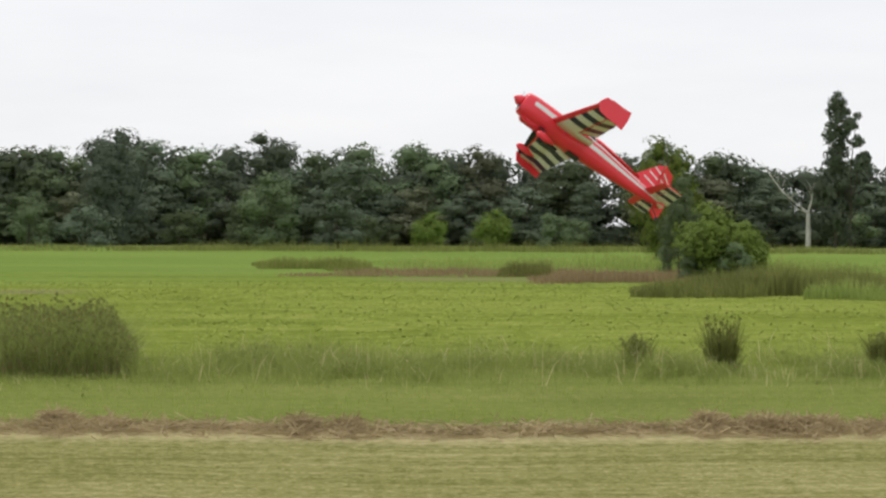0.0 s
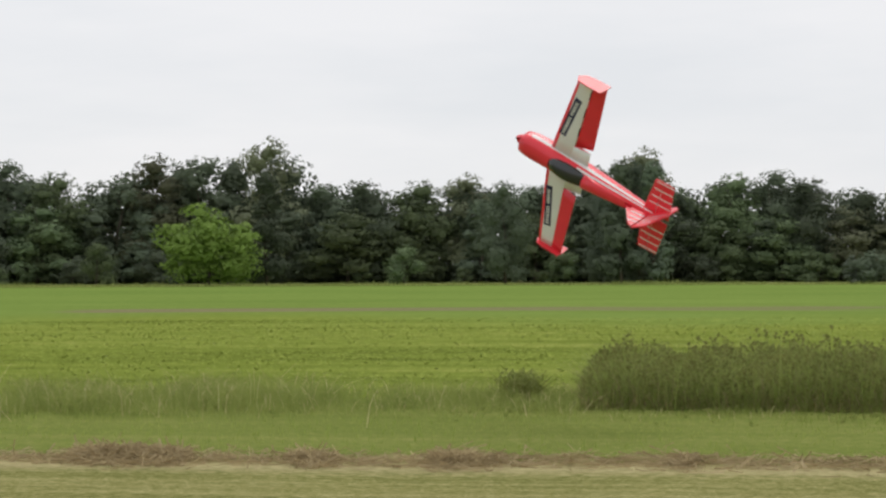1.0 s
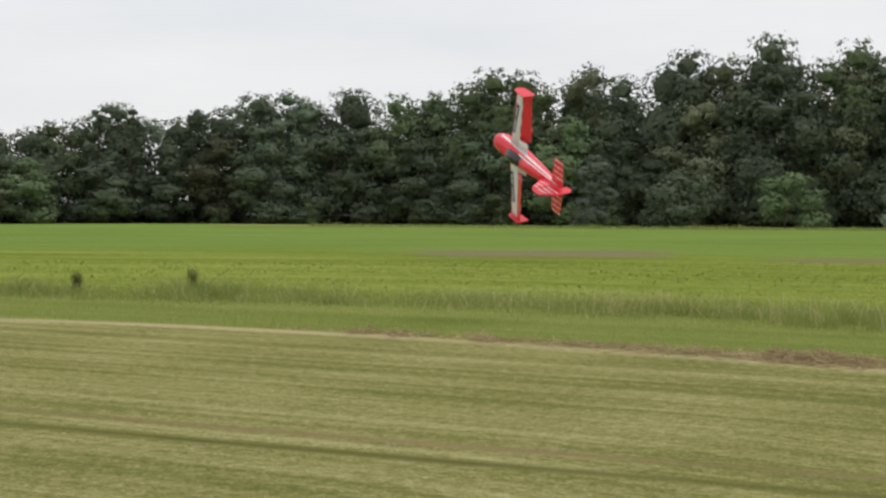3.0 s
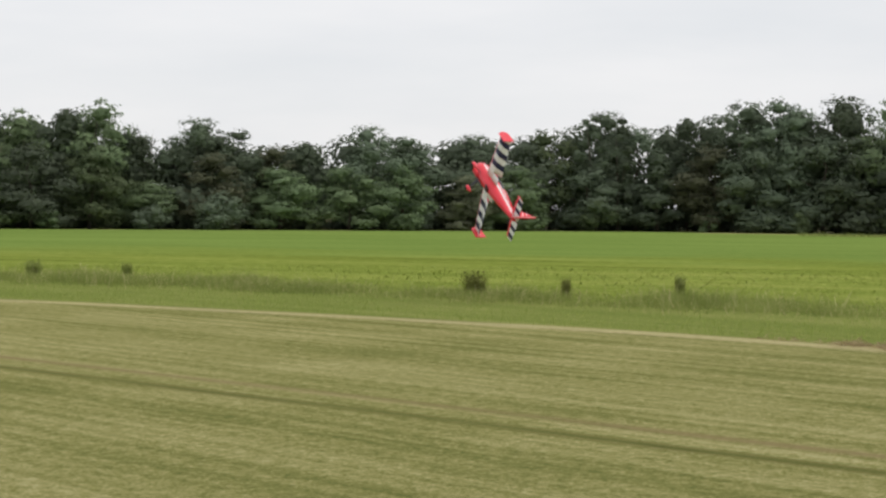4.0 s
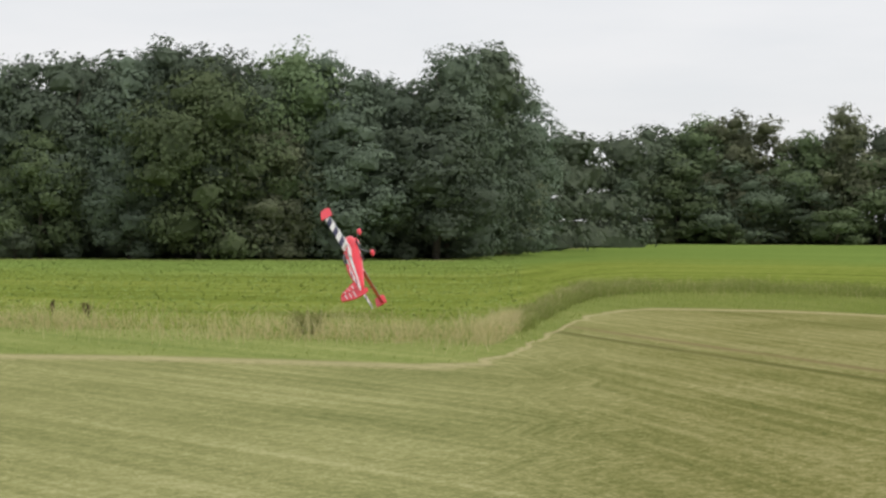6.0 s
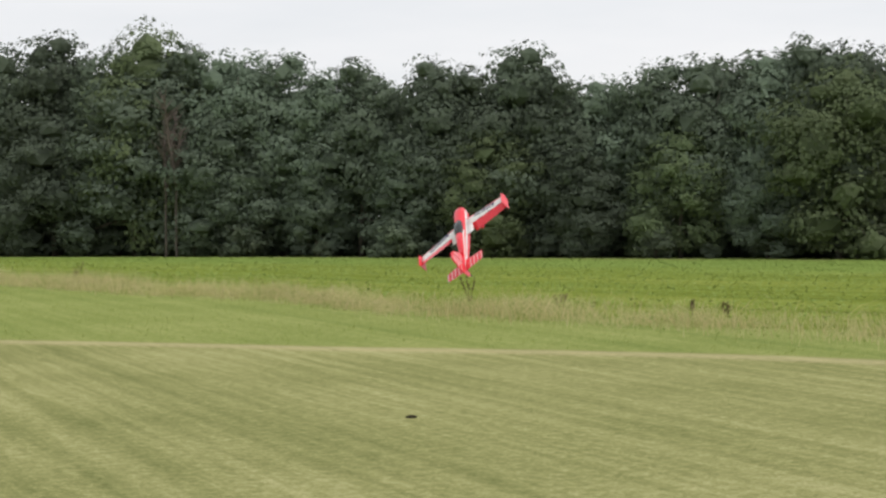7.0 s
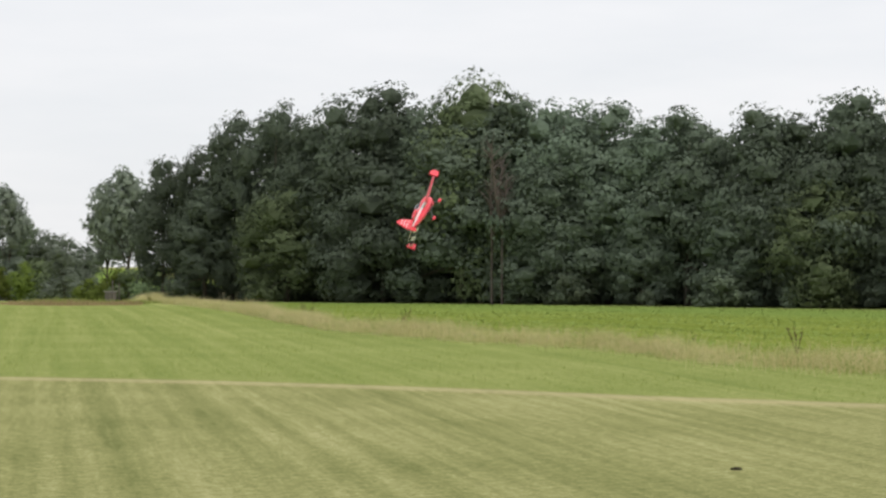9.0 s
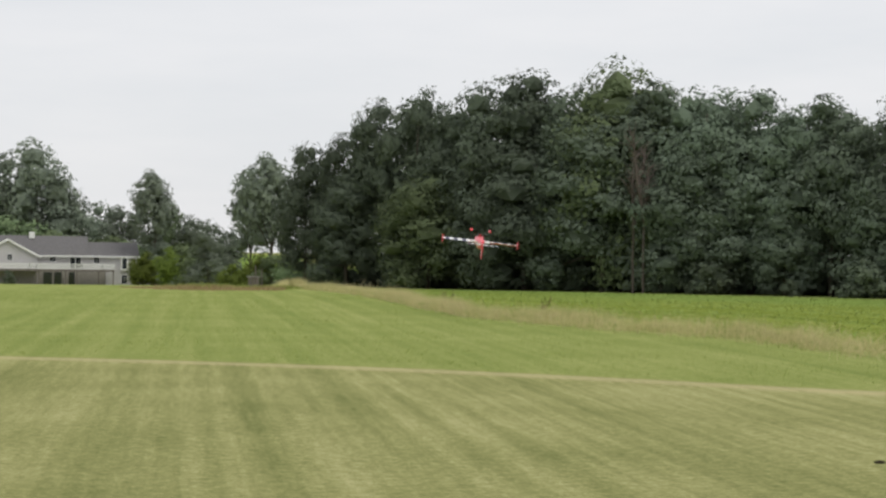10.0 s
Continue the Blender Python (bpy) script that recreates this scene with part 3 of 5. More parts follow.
# ---- ground ----
def build_ground():
    near_x = np.concatenate([np.arange(-180, -60, 3.0), np.arange(-60, 61, 1.0), np.arange(64, 130, 4.0)])
    near_y = np.concatenate([np.arange(-430, -110, 4.0), np.arange(-110, 61, 1.0), np.arange(64, 170, 4.0)])
    xs = np.concatenate([[-4000, -2000, -1000, -500, -300, -220], near_x, [160, 200, 300, 500, 1000, 2000, 4000]])
    ys = np.concatenate([[-4000, -2000, -1000, -700, -550, -470], near_y, [200, 300, 500, 1000, 2000, 4000]])
    gx, gy = np.meshgrid(xs, ys)
    x, y = gx.ravel(), gy.ravel()
    nx, ny = len(xs), len(ys)
    i = (np.arange(ny - 1)[:, None] * nx + np.arange(nx - 1)[None, :]).ravel()
    me = make_mesh("ground", np.stack([x, y, height(x, y)], 1), np.stack([i, i + 1, i + nx + 1, i + nx], 1), GROUND, smooth=True)
    mow, crop = land(x, y)
    across, along = swaths(x, y)
    az, r = polar(x, y)
    bare = np.zeros(len(x))
    for a0, a1, r0, r1, s in ((71.4, 81.0, 59.2, 71.3, 1), (58.7, 70.6, 55.2, 63.2, 0.8), (9.7, 14.1, 44.4, 49.8, 0.9), (18.6, 44.6, 63.2, 71.3, 0.8), (-10.4, 3.0, 53.8, 64.6, 0.6)):
        bare = np.maximum(bare, s * np.clip(np.minimum(az - a0, a1 - az) / 2.0, 0, 1) * np.clip(np.minimum(r - r0, r1 - r) / 2.5, 0, 1))
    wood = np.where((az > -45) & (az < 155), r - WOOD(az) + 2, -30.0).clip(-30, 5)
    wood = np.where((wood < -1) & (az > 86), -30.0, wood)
    second = np.clip((az - 112) / 8, 0, 1)
    for name, v in (("mow_edge", mow), ("crop_edge", crop), ("along", along), ("across", across), ("bare", bare), ("wood", wood), ("second", second)):
        at = me.attributes.new(name, "FLOAT", "POINT")
        at.data.foreach_set("value", v.astype(np.float32))
    return tagged(new("ground", me), "level farmland of mown grass, rough grass and low green crop", "field", kind="structure")


build_ground()


# ---- low vegetation ----
RNG = np.random.default_rng(11)


def polar_points(n, az0, az1, r0, r1):
    az = np.radians(RNG.uniform(az0, az1, n))
    r = np.sqrt(RNG.uniform(r0 * r0, r1 * r1, n))
    return -np.sin(az) * r, np.cos(az) * r


def blades(name, x, y, tall, wide, mat, label, category="grass", lean=0.35, z=None):
    """Upright tapered blades, each a bent strip of two faces."""
    n = len(x)
    z = height(x, y) if z is None else z
    a, b = RNG.uniform(0, 2 * np.pi, n), RNG.uniform(0, 2 * np.pi, n)
    l = np.abs(RNG.normal(0, lean, n)) * tall
    dx, dy = np.cos(a) * wide / 2, np.sin(a) * wide / 2
    lx, ly = np.cos(b) * l, np.sin(b) * l
    v = np.empty((n, 5, 3))
    v[:, 0] = np.stack([x - dx, y - dy, z - 0.02], 1)
    v[:, 1] = np.stack([x + dx, y + dy, z - 0.02], 1)
    v[:, 2] = np.stack([x + dx * 0.8 + lx * 0.35, y + dy * 0.8 + ly * 0.35, z + tall * 0.55], 1)
    v[:, 3] = np.stack([x - dx * 0.8 + lx * 0.35, y - dy * 0.8 + ly * 0.35, z + tall * 0.55], 1)
    v[:, 4] = np.stack([x + lx, y + ly, z + tall * 0.97], 1)
    k = np.arange(n)[:, None] * 5
    f = np.concatenate([k + np.array([[0, 1, 2]]), k + np.array([[0, 2, 3]]), k + np.array([[3, 2, 4]])])
    ob = new(name, make_mesh(name, v.reshape(-1, 3), f, mat))
    return tagged(ob, label, category, kind="stuff")


def leaf_quads(n, centre, normal, size, fold=0.2, jitter=0.3):
    """Folded diamond leaves at the centres, facing roughly along the normals."""
    normal = normal + RNG.normal(0, jitter, normal.shape)
    normal /= np.linalg.norm(normal, axis=1)[:, None] + 1e-9
    ref = RNG.normal(size=normal.shape)
    a = np.cross(normal, ref)
    a /= np.linalg.norm(a, axis=1)[:, None] + 1e-9
    b = np.cross(normal, a)
    s = size[:, None] if np.ndim(size) else size
    v = np.empty((n, 4, 3))
    v[:, 0], v[:, 2] = centre - a * s * 0.62, centre + a * s * 0.62
    v[:, 1] = centre + b * s * 0.42 - normal * s * fold
    v[:, 3] = centre - b * s * 0.42 - normal * s * fold
    k = np.arange(n)[:, None] * 4
    return v.reshape(-1, 3), k + np.array([[0, 1, 2, 3]])


def leaf_tris(rg, centre, normal, size):
    """Small three-cornered leaf sprays at the centres, facing roughly along the normals."""
    n = len(centre)
    normal = normal + rg.normal(0, 0.25, (n, 3))
    normal /= np.linalg.norm(normal, axis=1)[:, None] + 1e-9
    a = np.cross(normal, rg.normal(size=(n, 3)))
    a /= np.linalg.norm(a, axis=1)[:, None] + 1e-9
    b, s = np.cross(normal, a), size[:, None]
    v = np.stack([centre - a * s * 0.62, centre + a * s * 0.5 + b * s * 0.45, centre + a * s * 0.35 - b * s * 0.55], 1)
    return v.reshape(-1, 3), np.arange(n * 3).reshape(-1, 3)


def leaves(name, x, y, z, size, mat, label, category, jitter=0.22):
    n = len(x)
    nor = np.tile([0.0, 0.0, 1.0], (n, 1))
    v, f = leaf_quads(n, np.stack([x, y, z], 1), nor, size, 0.1, jitter)
    return tagged(new(name, make_mesh(name, v, f, mat)), label, category, kind="stuff")


def keep(x, y, test):
    k = test(*land(x, y))
    return x[k], y[k]


def clumped(x, y, scale, cut):
    """Thin the points so that they stand in patches."""
    v = np.array([noise.noise((a * scale, b * scale, 3.1)) for a, b in zip(x, y)])
    k = v + RNG.uniform(-0.35, 0.35, len(x)) > cut
    return x[k], y[k]


def swell(x, y):
    """How rank the growth is from place to place."""
    return np.array([0.75 + 0.55 * noise.noise((a * 0.7, b * 0.7, 9.0)) + 0.45 * noise.noise((a * 0.17, b * 0.17, 2.0)) for a, b in zip(x, y)]).clip(0.25, 1.6)


def build_low_growth():
    # unmown strip between the mown field and the crop
    for (az0, az1, r0, r1, n, tall) in ((-18, 117, 13.5, 54, 150000, 1.0), (117, 173, 16, 80, 90000, 0.55)):
        x, y = keep(*polar_points(n, az0, az1, r0, r1), lambda m, c: (m > 0.05) & (c < 0.2))
        blades("rough_grass", x, y, RNG.uniform(0.03, 0.09, len(x)) * swell(x, y) * tall, RNG.uniform(0.006, 0.014, len(x)), GRASS_ROUGH, "short rough green grass beside the mown field")
    # taller fringe at the crop's edge
    for (az0, az1, n, tall, dry) in ((-18, 117, 230000, 0.36, 0.06), (117, 157.5, 170000, 0.42, 0.75)):
        grid = np.linspace(az0, az1, 400)
        gx, gy = -np.sin(np.radians(grid)) * CROP(grid), np.cos(np.radians(grid)) * CROP(grid)
        run = np.concatenate([[0], np.cumsum(np.hypot(np.diff(gx), np.diff(gy)))])
        az = np.interp(RNG.uniform(0, run[-1], n), run, grid)
        off = RNG.normal(-0.35, 0.85, n) * np.interp(CROP(az), [20, 40, 94], [1.1, 1.35, 3.0])
        r = CROP(az) + off
        x, y = -np.sin(np.radians(az)) * r, np.cos(np.radians(az)) * r
        x, y = clumped(x, y, 0.45, -0.2)
        x, y = clumped(x, y, 1.7, -0.15)
        sway = swell(x, y)
        a = polar(x, y)[0]
        sway = sway * np.where((a > 9.3) & (a < 28.2), np.where(land(x, y)[1] < -0.9, 0.35, 0.9), 1.0)
        k = RNG.uniform(0, 1, len(x)) < dry * np.interp(a, [65, 74, 83, 115, 118], [1, 3.2, 1.5, 1.5, 1.15])
        blades("tall_grass", x[~k], y[~k], RNG.uniform(0.25, 1.05, (~k).sum()) * tall * sway[~k], RNG.uniform(0.004, 0.01, (~k).sum()), GRASS_TALL, "uneven tall grass along the edge of the crop", lean=1.1)
        blades("seed_grass", x[k], y[k], RNG.uniform(0.4, 1.25, k.sum()) * tall * sway[k], RNG.uniform(0.004, 0.011, k.sum()), STRAW, "pale dry seed stalks among tall grass", lean=0.9)
        # broad weed leaves low in the fringe
        k = RNG.uniform(0, 1, len(x)) < 0.4
        x, y, sway = x[k], y[k], sway[k]
        x, y, sway = (v[np.array([noise.noise((a * 0.8, b * 0.8, 6.0)) for a, b in zip(x, y)]) > -0.05] for v in (x, y, sway))
        z = height(x, y) + RNG.uniform(0.02, 0.6, len(x)) * tall * sway
        leaves("fringe_weed", x, y, z, RNG.uniform(0.5, 1.4, len(x)) * 0.042, GRASS_TALL, "broad green weed leaves among tall grass", "weeds", 0.7)
    # the dense stand of tall weeds
    n = 110000
    x, y = keep(*polar_points(n, 8.9, 28.7, 20.2, 26.2), lambda m, c: (c > -1.2) & (c < 2.1))
    az, _ = polar(x, y)
    tuft = np.array([noise.noise((a * 1.9, b * 1.9, 4.0)) + 0.6 * noise.noise((a * 4.6, b * 4.6, 8.0)) for a, b in zip(x, y)])
    end = np.clip(np.minimum(az - 8.9 - 0.5 * tuft, 28.7 - az) / 0.67, 0.0, 1.0) ** 0.6
    top = (0.47 + 0.13 * swell(x, y) + 0.34 * tuft).clip(0.15, 1.0) * end
    k = RNG.uniform(0, 1, len(x)) < 0.5
    z = top[k] * RNG.uniform(0.02, 1.0, k.sum()) ** 0.8
    v, f = leaf_quads(k.sum(), np.stack([x[k], y[k], z], 1), np.stack([-x[k] / 23, -y[k] / 23, 0.5 + 0 * z], 1), RNG.uniform(0.02, 0.055, k.sum()), 0.15, 0.6)
    tagged(new("weed_stand", make_mesh("weed_stand", v, f, WEED_DARK)), "dense dark stand of tall leafy weeds", "weeds", kind="stuff")
    for share, lo, hi, mat, name, label, lean in ((0.22, 0.4, 1.0, WEED_DARK, "weed_stalk", "leaning stalks in the stand of weeds", 0.85), (0.22, 0.6, 1.3, GRASS_TALL, "weed_top", "light grass heads over the stand of weeds", 0.7), (0.1, 0.3, 0.95, STRAW, "dead_stalk", "dead pale stalks among the weeds", 0.9), (0.1, 0.1, 0.5, RUST_GRASS, "dead_leaf", "withered brown leaves low in the weeds", 0.8)):
        k = (RNG.uniform(0, 1, len(x)) < share) & (top > 0.05)
        blades(name, x[k], y[k], RNG.uniform(lo, hi, k.sum()) * top[k], RNG.uniform(0.004, 0.009, k.sum()), mat, label, "weeds", lean=lean)
    # crop
    for (az0, az1, r0, r1, n, s, mat) in ((-18, 117, 21.5, 56, 150000, 0.06, CROP_LEAF), (117, 157, 21.5, 94, 110000, 0.07, CROP_GREEN)):
        x, y = keep(*polar_points(n, az0, az1, r0, r1), lambda m, c: c > 0.15)
        crop, along = land(x, y)[1], np.radians(polar(x, y)[0]) * 22
        rank = np.array([noise.noise((a * 0.55, b * 0.06, 0.0)) + 0.7 * noise.noise((a * 1.6, b * 0.3, 5.0)) for a, b in zip(crop, along)])
        k = rank > RNG.uniform(-0.7, 0.35, len(x))
        x, y = x[k], y[k]
        z = height(x, y) + RNG.uniform(0, 0.018, len(x))
        leaves("crop", x, y, z, RNG.uniform(0.6, 1.3, len(x)) * s, mat, "low green leafy field crop", "crop", 0.18)
    # rusty grass strips and reeds across the far side of the field
    for az0, az1, r0, r1, n, tall, mat in ((-12, 5.5, 60.5, 68, 12000, 0.34, RUST_GRASS), (-14, 2.2, 70, 82, 9000, 0.9, GRASS_TALL), (-14.5, -5.5, 44, 50, 12000, 0.75, WEED_DARK), (-14.5, -9.5, 43, 47, 4000, 0.6, GRASS_TALL), (-14, -6.8, 56, 66, 7000, 0.5, GRASS_TALL), (-7.5, -2.5, 54, 60, 4000, 0.5, RUST_GRASS), (-3.4, -1.6, 61, 66, 2500, 0.7, WEED_DARK), (1.9, 5.6, 67, 80, 6000, 0.6, GRASS_TALL), (-14, 13, 118, 126, 14000, 0.9, WEED_DARK), (155.5, 161, 84, 93, 6000, 0.3, RUST_GRASS), (155.3, 160, 88, 98, 4500, 0.4, GRASS_TALL)):
        x, y = polar_points(n, az0, az1, r0, r1)
        az, r = polar(x, y)
        rim = np.minimum(np.minimum(az - az0, az1 - az) / (az1 - az0) * 4, np.minimum(r - r0, r1 - r) / (r1 - r0) * 3)
        k = rim + np.array([noise.noise((a * 0.3, b * 0.3, 5.0)) for a, b in zip(x, y)]) * 1.4 > 0.35
        x, y, n, rim = x[k], y[k], k.sum(), rim[k]
        blades("reed_grass", x, y, RNG.uniform(0.3, 1.0, n) * tall * swell(x, y) * (0.35 + rim * 0.65).clip(0.3, 1), RNG.uniform(0.015, 0.035, n), mat, "rusty and green rank grass between the fields")

    # rank margin where the crop ends before the trees
    n = 26000
    az = RNG.uniform(-20, 83, n)
    r = WOOD(az) - 17.5 + RNG.normal(0, 1.1, n)
    x, y = -np.sin(np.radians(az)) * r, np.cos(np.radians(az)) * r
    blades("margin_grass", x, y, RNG.uniform(0.3, 1.0, n) * 0.42 * swell(x, y), RNG.uniform(0.02, 0.05, n), WEED_DARK, "dull green rank grass along the far edge of the crop", lean=0.6)


build_low_growth()


def build_windrow():
    """Cut dry grass raked into an uneven row along the mown edge."""
    n = 260000
    az = RNG.uniform(-18, 85, n)
    x0, y0 = -np.sin(np.radians(az)), np.cos(np.radians(az))
    lump = np.array([noise.noise((a * 0.3, 0.0, 7.7)) + 0.6 * noise.noise((a * 1.2, 4.0, 7.7)) for a in az])
    big = np.clip(lump * 1.5 - 0.02, 0.02, 0.9) * np.interp(az, [-18, 15, 24, 33, 51, 56, 68, 85], [1.0, 0.95, 0.5, 0.3, 0.45, 1.0, 0.8, 0.15])
    stay = RNG.uniform(0, 1, n) < (0.04 + big * 1.5) * np.interp(az, [-18, 73, 85], [1, 1, 0.0])
    az, x0, y0, big, n = az[stay], x0[stay], y0[stay], big[stay], stay.sum()
    across = RNG.normal(0, 0.28, n)
    r = MOW(az) + 0.15 + across
    top = big * 0.26 * np.exp(-(across / 0.32) ** 2)
    c = np.stack([x0 * r, y0 * r, RNG.uniform(0, 1, n) * top + 0.01], 1)
    d = RNG.normal(size=(n, 3)) * [1, 1, 0.25]
    d /= np.linalg.norm(d, axis=1)[:, None]
    s = np.cross(d, RNG.normal(size=(n, 3)))
    s /= np.linalg.norm(s, axis=1)[:, None]
    half, w = RNG.uniform(0.04, 0.14, n)[:, None], RNG.uniform(0.002, 0.007, n)[:, None]
    v = np.stack([c - d * half - s * w, c - d * half + s * w, c + d * half + s * w, c + d * half - s * w], 1).reshape(-1, 3)
    v[:, 2] = np.maximum(v[:, 2], 0.006)
    f = np.arange(n)[:, None] * 4 + np.array([[0, 1, 2, 3]])
    tagged(new("hay_windrow", make_mesh("hay_windrow", v, f, HAY)), "brown windrow of cut dry grass along the mown edge", "hay", kind="stuff")


build_windrow()


# ---- trees ----
def bough(rg, c, r, flat=0.82, fine=1):
    """One leafy bough: a closed, lumpy mass."""
    bm = bmesh.new()
    bmesh.ops.create_icosphere(bm, subdivisions=fine, radius=1.0)
    o = Vector((rg.uniform(0, 50), rg.uniform(0, 50), rg.uniform(0, 50)))
    v = np.array([p.co * (0.84 + 0.4 * noise.noise(p.co * 1.2 + o) + 0.42 * noise.noise(p.co * 2.9 + o)) for p in bm.verts])
    f = np.array([[q.index for q in t.verts] for t in bm.faces])
    bm.free()
    return v * [r, r, r * flat] + c, f


def crown_mesh(name, seed, wide, low, tall, n, size, mat, blobs=16, ragged=0.25, cone=0.0):
    """A crown of lumpy, drooping boughs that fill a dome; leaves lie on them in tufts and break their outline."""
    rg = np.random.default_rng(seed)
    cs, rs = [], []
    for i in range(blobs):
        f = (i + rg.uniform(0.1, 0.9)) / blobs
        env = math.sqrt(max(0.06, 1 - ((f - 0.36) / 0.68) ** 2)) * (1 - cone * f)
        a = i * 2.4 + rg.uniform(-0.5, 0.5)
        r = wide * rg.uniform(0.38, 0.60) * (0.6 + 0.4 * env)
        reach = max(0.0, wide * env - r * 0.7) * rg.uniform(0.6, 1.1)
        cs.append((math.cos(a) * reach, math.sin(a) * reach, low + r * 0.3 + (tall - low - r * 0.75) * f))
        rs.append(r)
    cs, rs = np.array(cs), np.array(rs)
    open_crown = ragged > 0.5
    if open_crown:
        rs = rs * 0.6
    vs, fs, k = [], [], 0
    for c, r in zip(cs, rs):
        v, f = bough(rg, c, r * (0.4 if open_crown else 0.6), 0.75)
        v[:, 2] = np.maximum(v[:, 2], low * 0.6)
        vs.append(v)
        fs.append(f + k)
        k += len(v)
    # sprays: flat tufts that sit on the boughs and hang over their rims; none deep inside a neighbour
    m = blobs * 90
    pick = rg.choice(len(rs), m, p=rs ** 2 / (rs ** 2).sum())
    d = rg.normal(size=(m, 3)) + [0, 0, 0.15]
    d /= np.linalg.norm(d, axis=1)[:, None]
    lump = np.array([noise.noise(Vector(q) * 2.2 + Vector((i * 3.7, 0, 0))) for q, i in zip(d, pick)])
    tc = cs[pick] + d * (rs[pick] * (0.86 + 0.42 * lump) * rg.uniform(0.86, 1.02 + ragged * 0.3, m))[:, None] * [1, 1, 0.8]
    deep = np.zeros(m, bool)
    for q, r in zip(cs, rs):
        deep |= (((tc - q) / [1, 1, 0.8]) ** 2).sum(1) < (r * 0.6) ** 2
    tc, d, pick = tc[~deep], d[~deep], pick[~deep]
    m = len(tc)
    tr = rs[pick] * rg.uniform(0.12, 0.34, m)
    which = rg.choice(m, n, p=tr ** 1.8 / (tr ** 1.8).sum())
    e = rg.normal(size=(n, 3)) + [0, 0, 0.3]
    e /= np.linalg.norm(e, axis=1)[:, None]
    c = tc[which] + e * (tr[which] * rg.uniform(0.4, 1.1, n))[:, None] * [1.25, 1.25, 0.65]
    c[:, 2] = np.maximum(c[:, 2], low * 0.6 + rg.uniform(0.05, 0.4, n))
    v, f = leaf_tris(rg, c, e * 0.35 + d[which] * 0.75 + [0, 0, 0.08], rg.uniform(0.6, 1.4, n) * size)
    return make_mesh(name, np.concatenate(vs + [v]), np.concatenate(fs + [f + k]), mat), cs


def trunk_mesh(name, seed, tall, r, cs, mat=None, limbs=7):
    rg = random.Random(seed)
    bm = bmesh.new()
    pts = [(rg.uniform(-.12, .12) * i, rg.uniform(-.12, .12) * i, tall * 0.85 * i / 5) for i in range(6)]
    tube(bm, [(0, 0, -0.15)] + pts[1:], [r * 1.25] + [r * (1 - 0.16 * i) for i in range(1, 6)], 8)
    for i in range(min(limbs, len(cs))):
        c = Vector(cs[i])
        h = max(tall * 0.2, c.z * rg.uniform(0.45, 0.7))
        base = Vector((0, 0, h))
        mid = base.lerp(c, 0.5) + Vector((rg.uniform(-.3, .3), rg.uniform(-.3, .3), 0.2))
        tube(bm, [base, mid, c], [r * 0.42, r * 0.27, r * 0.08], 6)
    return mesh_of(name, bm, mat or BARK, True)


TREE_KINDS = {}


def tree_kind(kind, seed, wide, low, tall, n, size, mat, name, label, blobs=16, r=0.2, bark=None, ragged=0.25, cone=0.0):
    crown, cs = crown_mesh("crown", seed, wide, low, tall, n, size, mat, blobs, ragged, cone)
    root = new(name)
    tagged(root, label, "tree" if name == "tree" else "bush")
    child("trunk", trunk_mesh("trunk", seed, tall, r, cs, bark), root)
    child("crown", crown, root)
    root.matrix_basis = pose(0, 0, -500)
    TREE_KINDS[kind] = (root, tall)
    return root


for s in range(6):
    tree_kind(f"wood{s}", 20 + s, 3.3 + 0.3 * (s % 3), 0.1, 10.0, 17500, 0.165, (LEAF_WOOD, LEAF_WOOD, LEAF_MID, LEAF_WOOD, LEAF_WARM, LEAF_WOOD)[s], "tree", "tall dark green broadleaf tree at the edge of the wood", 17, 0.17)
for s in range(5):
    tree_kind(f"mid{s}", 40 + s, 3.3 + 0.4 * (s % 2), 0.1, 10.0, 7400, 0.21, (LEAF_DARK, LEAF_MID, LEAF_MID, LEAF_DARK, LEAF_WARM)[s], "tree", "mid-green broadleaf tree in the tree line", 11, 0.16)
tree_kind("cone", 55, 2.4, 0.1, 10.0, 5600, 0.22, LEAF_DARK, "tree", "tall dark tree with a narrowing crown", 13, 0.15, cone=0.55)
tree_kind("sparse", 61, 1.7, 2.5, 10.0, 2600, 0.24, LEAF_DARK, "tree", "tall thin tree with an open feathery crown", 14, 0.1, ragged=0.7)
tree_kind("open", 62, 3.0, 1.5, 10.0, 5600, 0.24, LEAF_MID, "tree", "tall tree with an open crown that shows the sky", 18, 0.16, ragged=0.7)
# both far kinds take the grey leaf: distance haze put into their colour
tree_kind("far", 64, 3.5, 0.1, 10.0, 5600, 0.24, LEAF_GREY, "tree", "broad tree beyond the meadow, leaves paled for haze", 12, 0.16)
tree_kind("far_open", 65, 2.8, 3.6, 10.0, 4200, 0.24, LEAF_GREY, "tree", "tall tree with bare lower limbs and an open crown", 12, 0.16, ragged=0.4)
tree_kind("bush0", 70, 3.0, 0.0, 5.0, 2300, 0.24, LEAF_MID, "bush", "rounded green bush at the foot of the trees", 6, 0.08)
tree_kind("bush1", 71, 3.0, 0.0, 5.0, 2300, 0.24, LEAF_DARK, "bush", "dark green bush at the foot of the trees", 6, 0.08)
tree_kind("bright", 72, 3.5, 0.0, 6.5, 7000, 0.22, LEAF_BRIGHT, "tree", "round bright yellow-green tree standing before the wood", 10, 0.12)
tree_kind("grey", 73, 2.5, 0.0, 8.0, 6000, 0.24, LEAF_GREY, "tree", "pale grey-green young tree before the dark wood", 11, 0.1, cone=0.3)


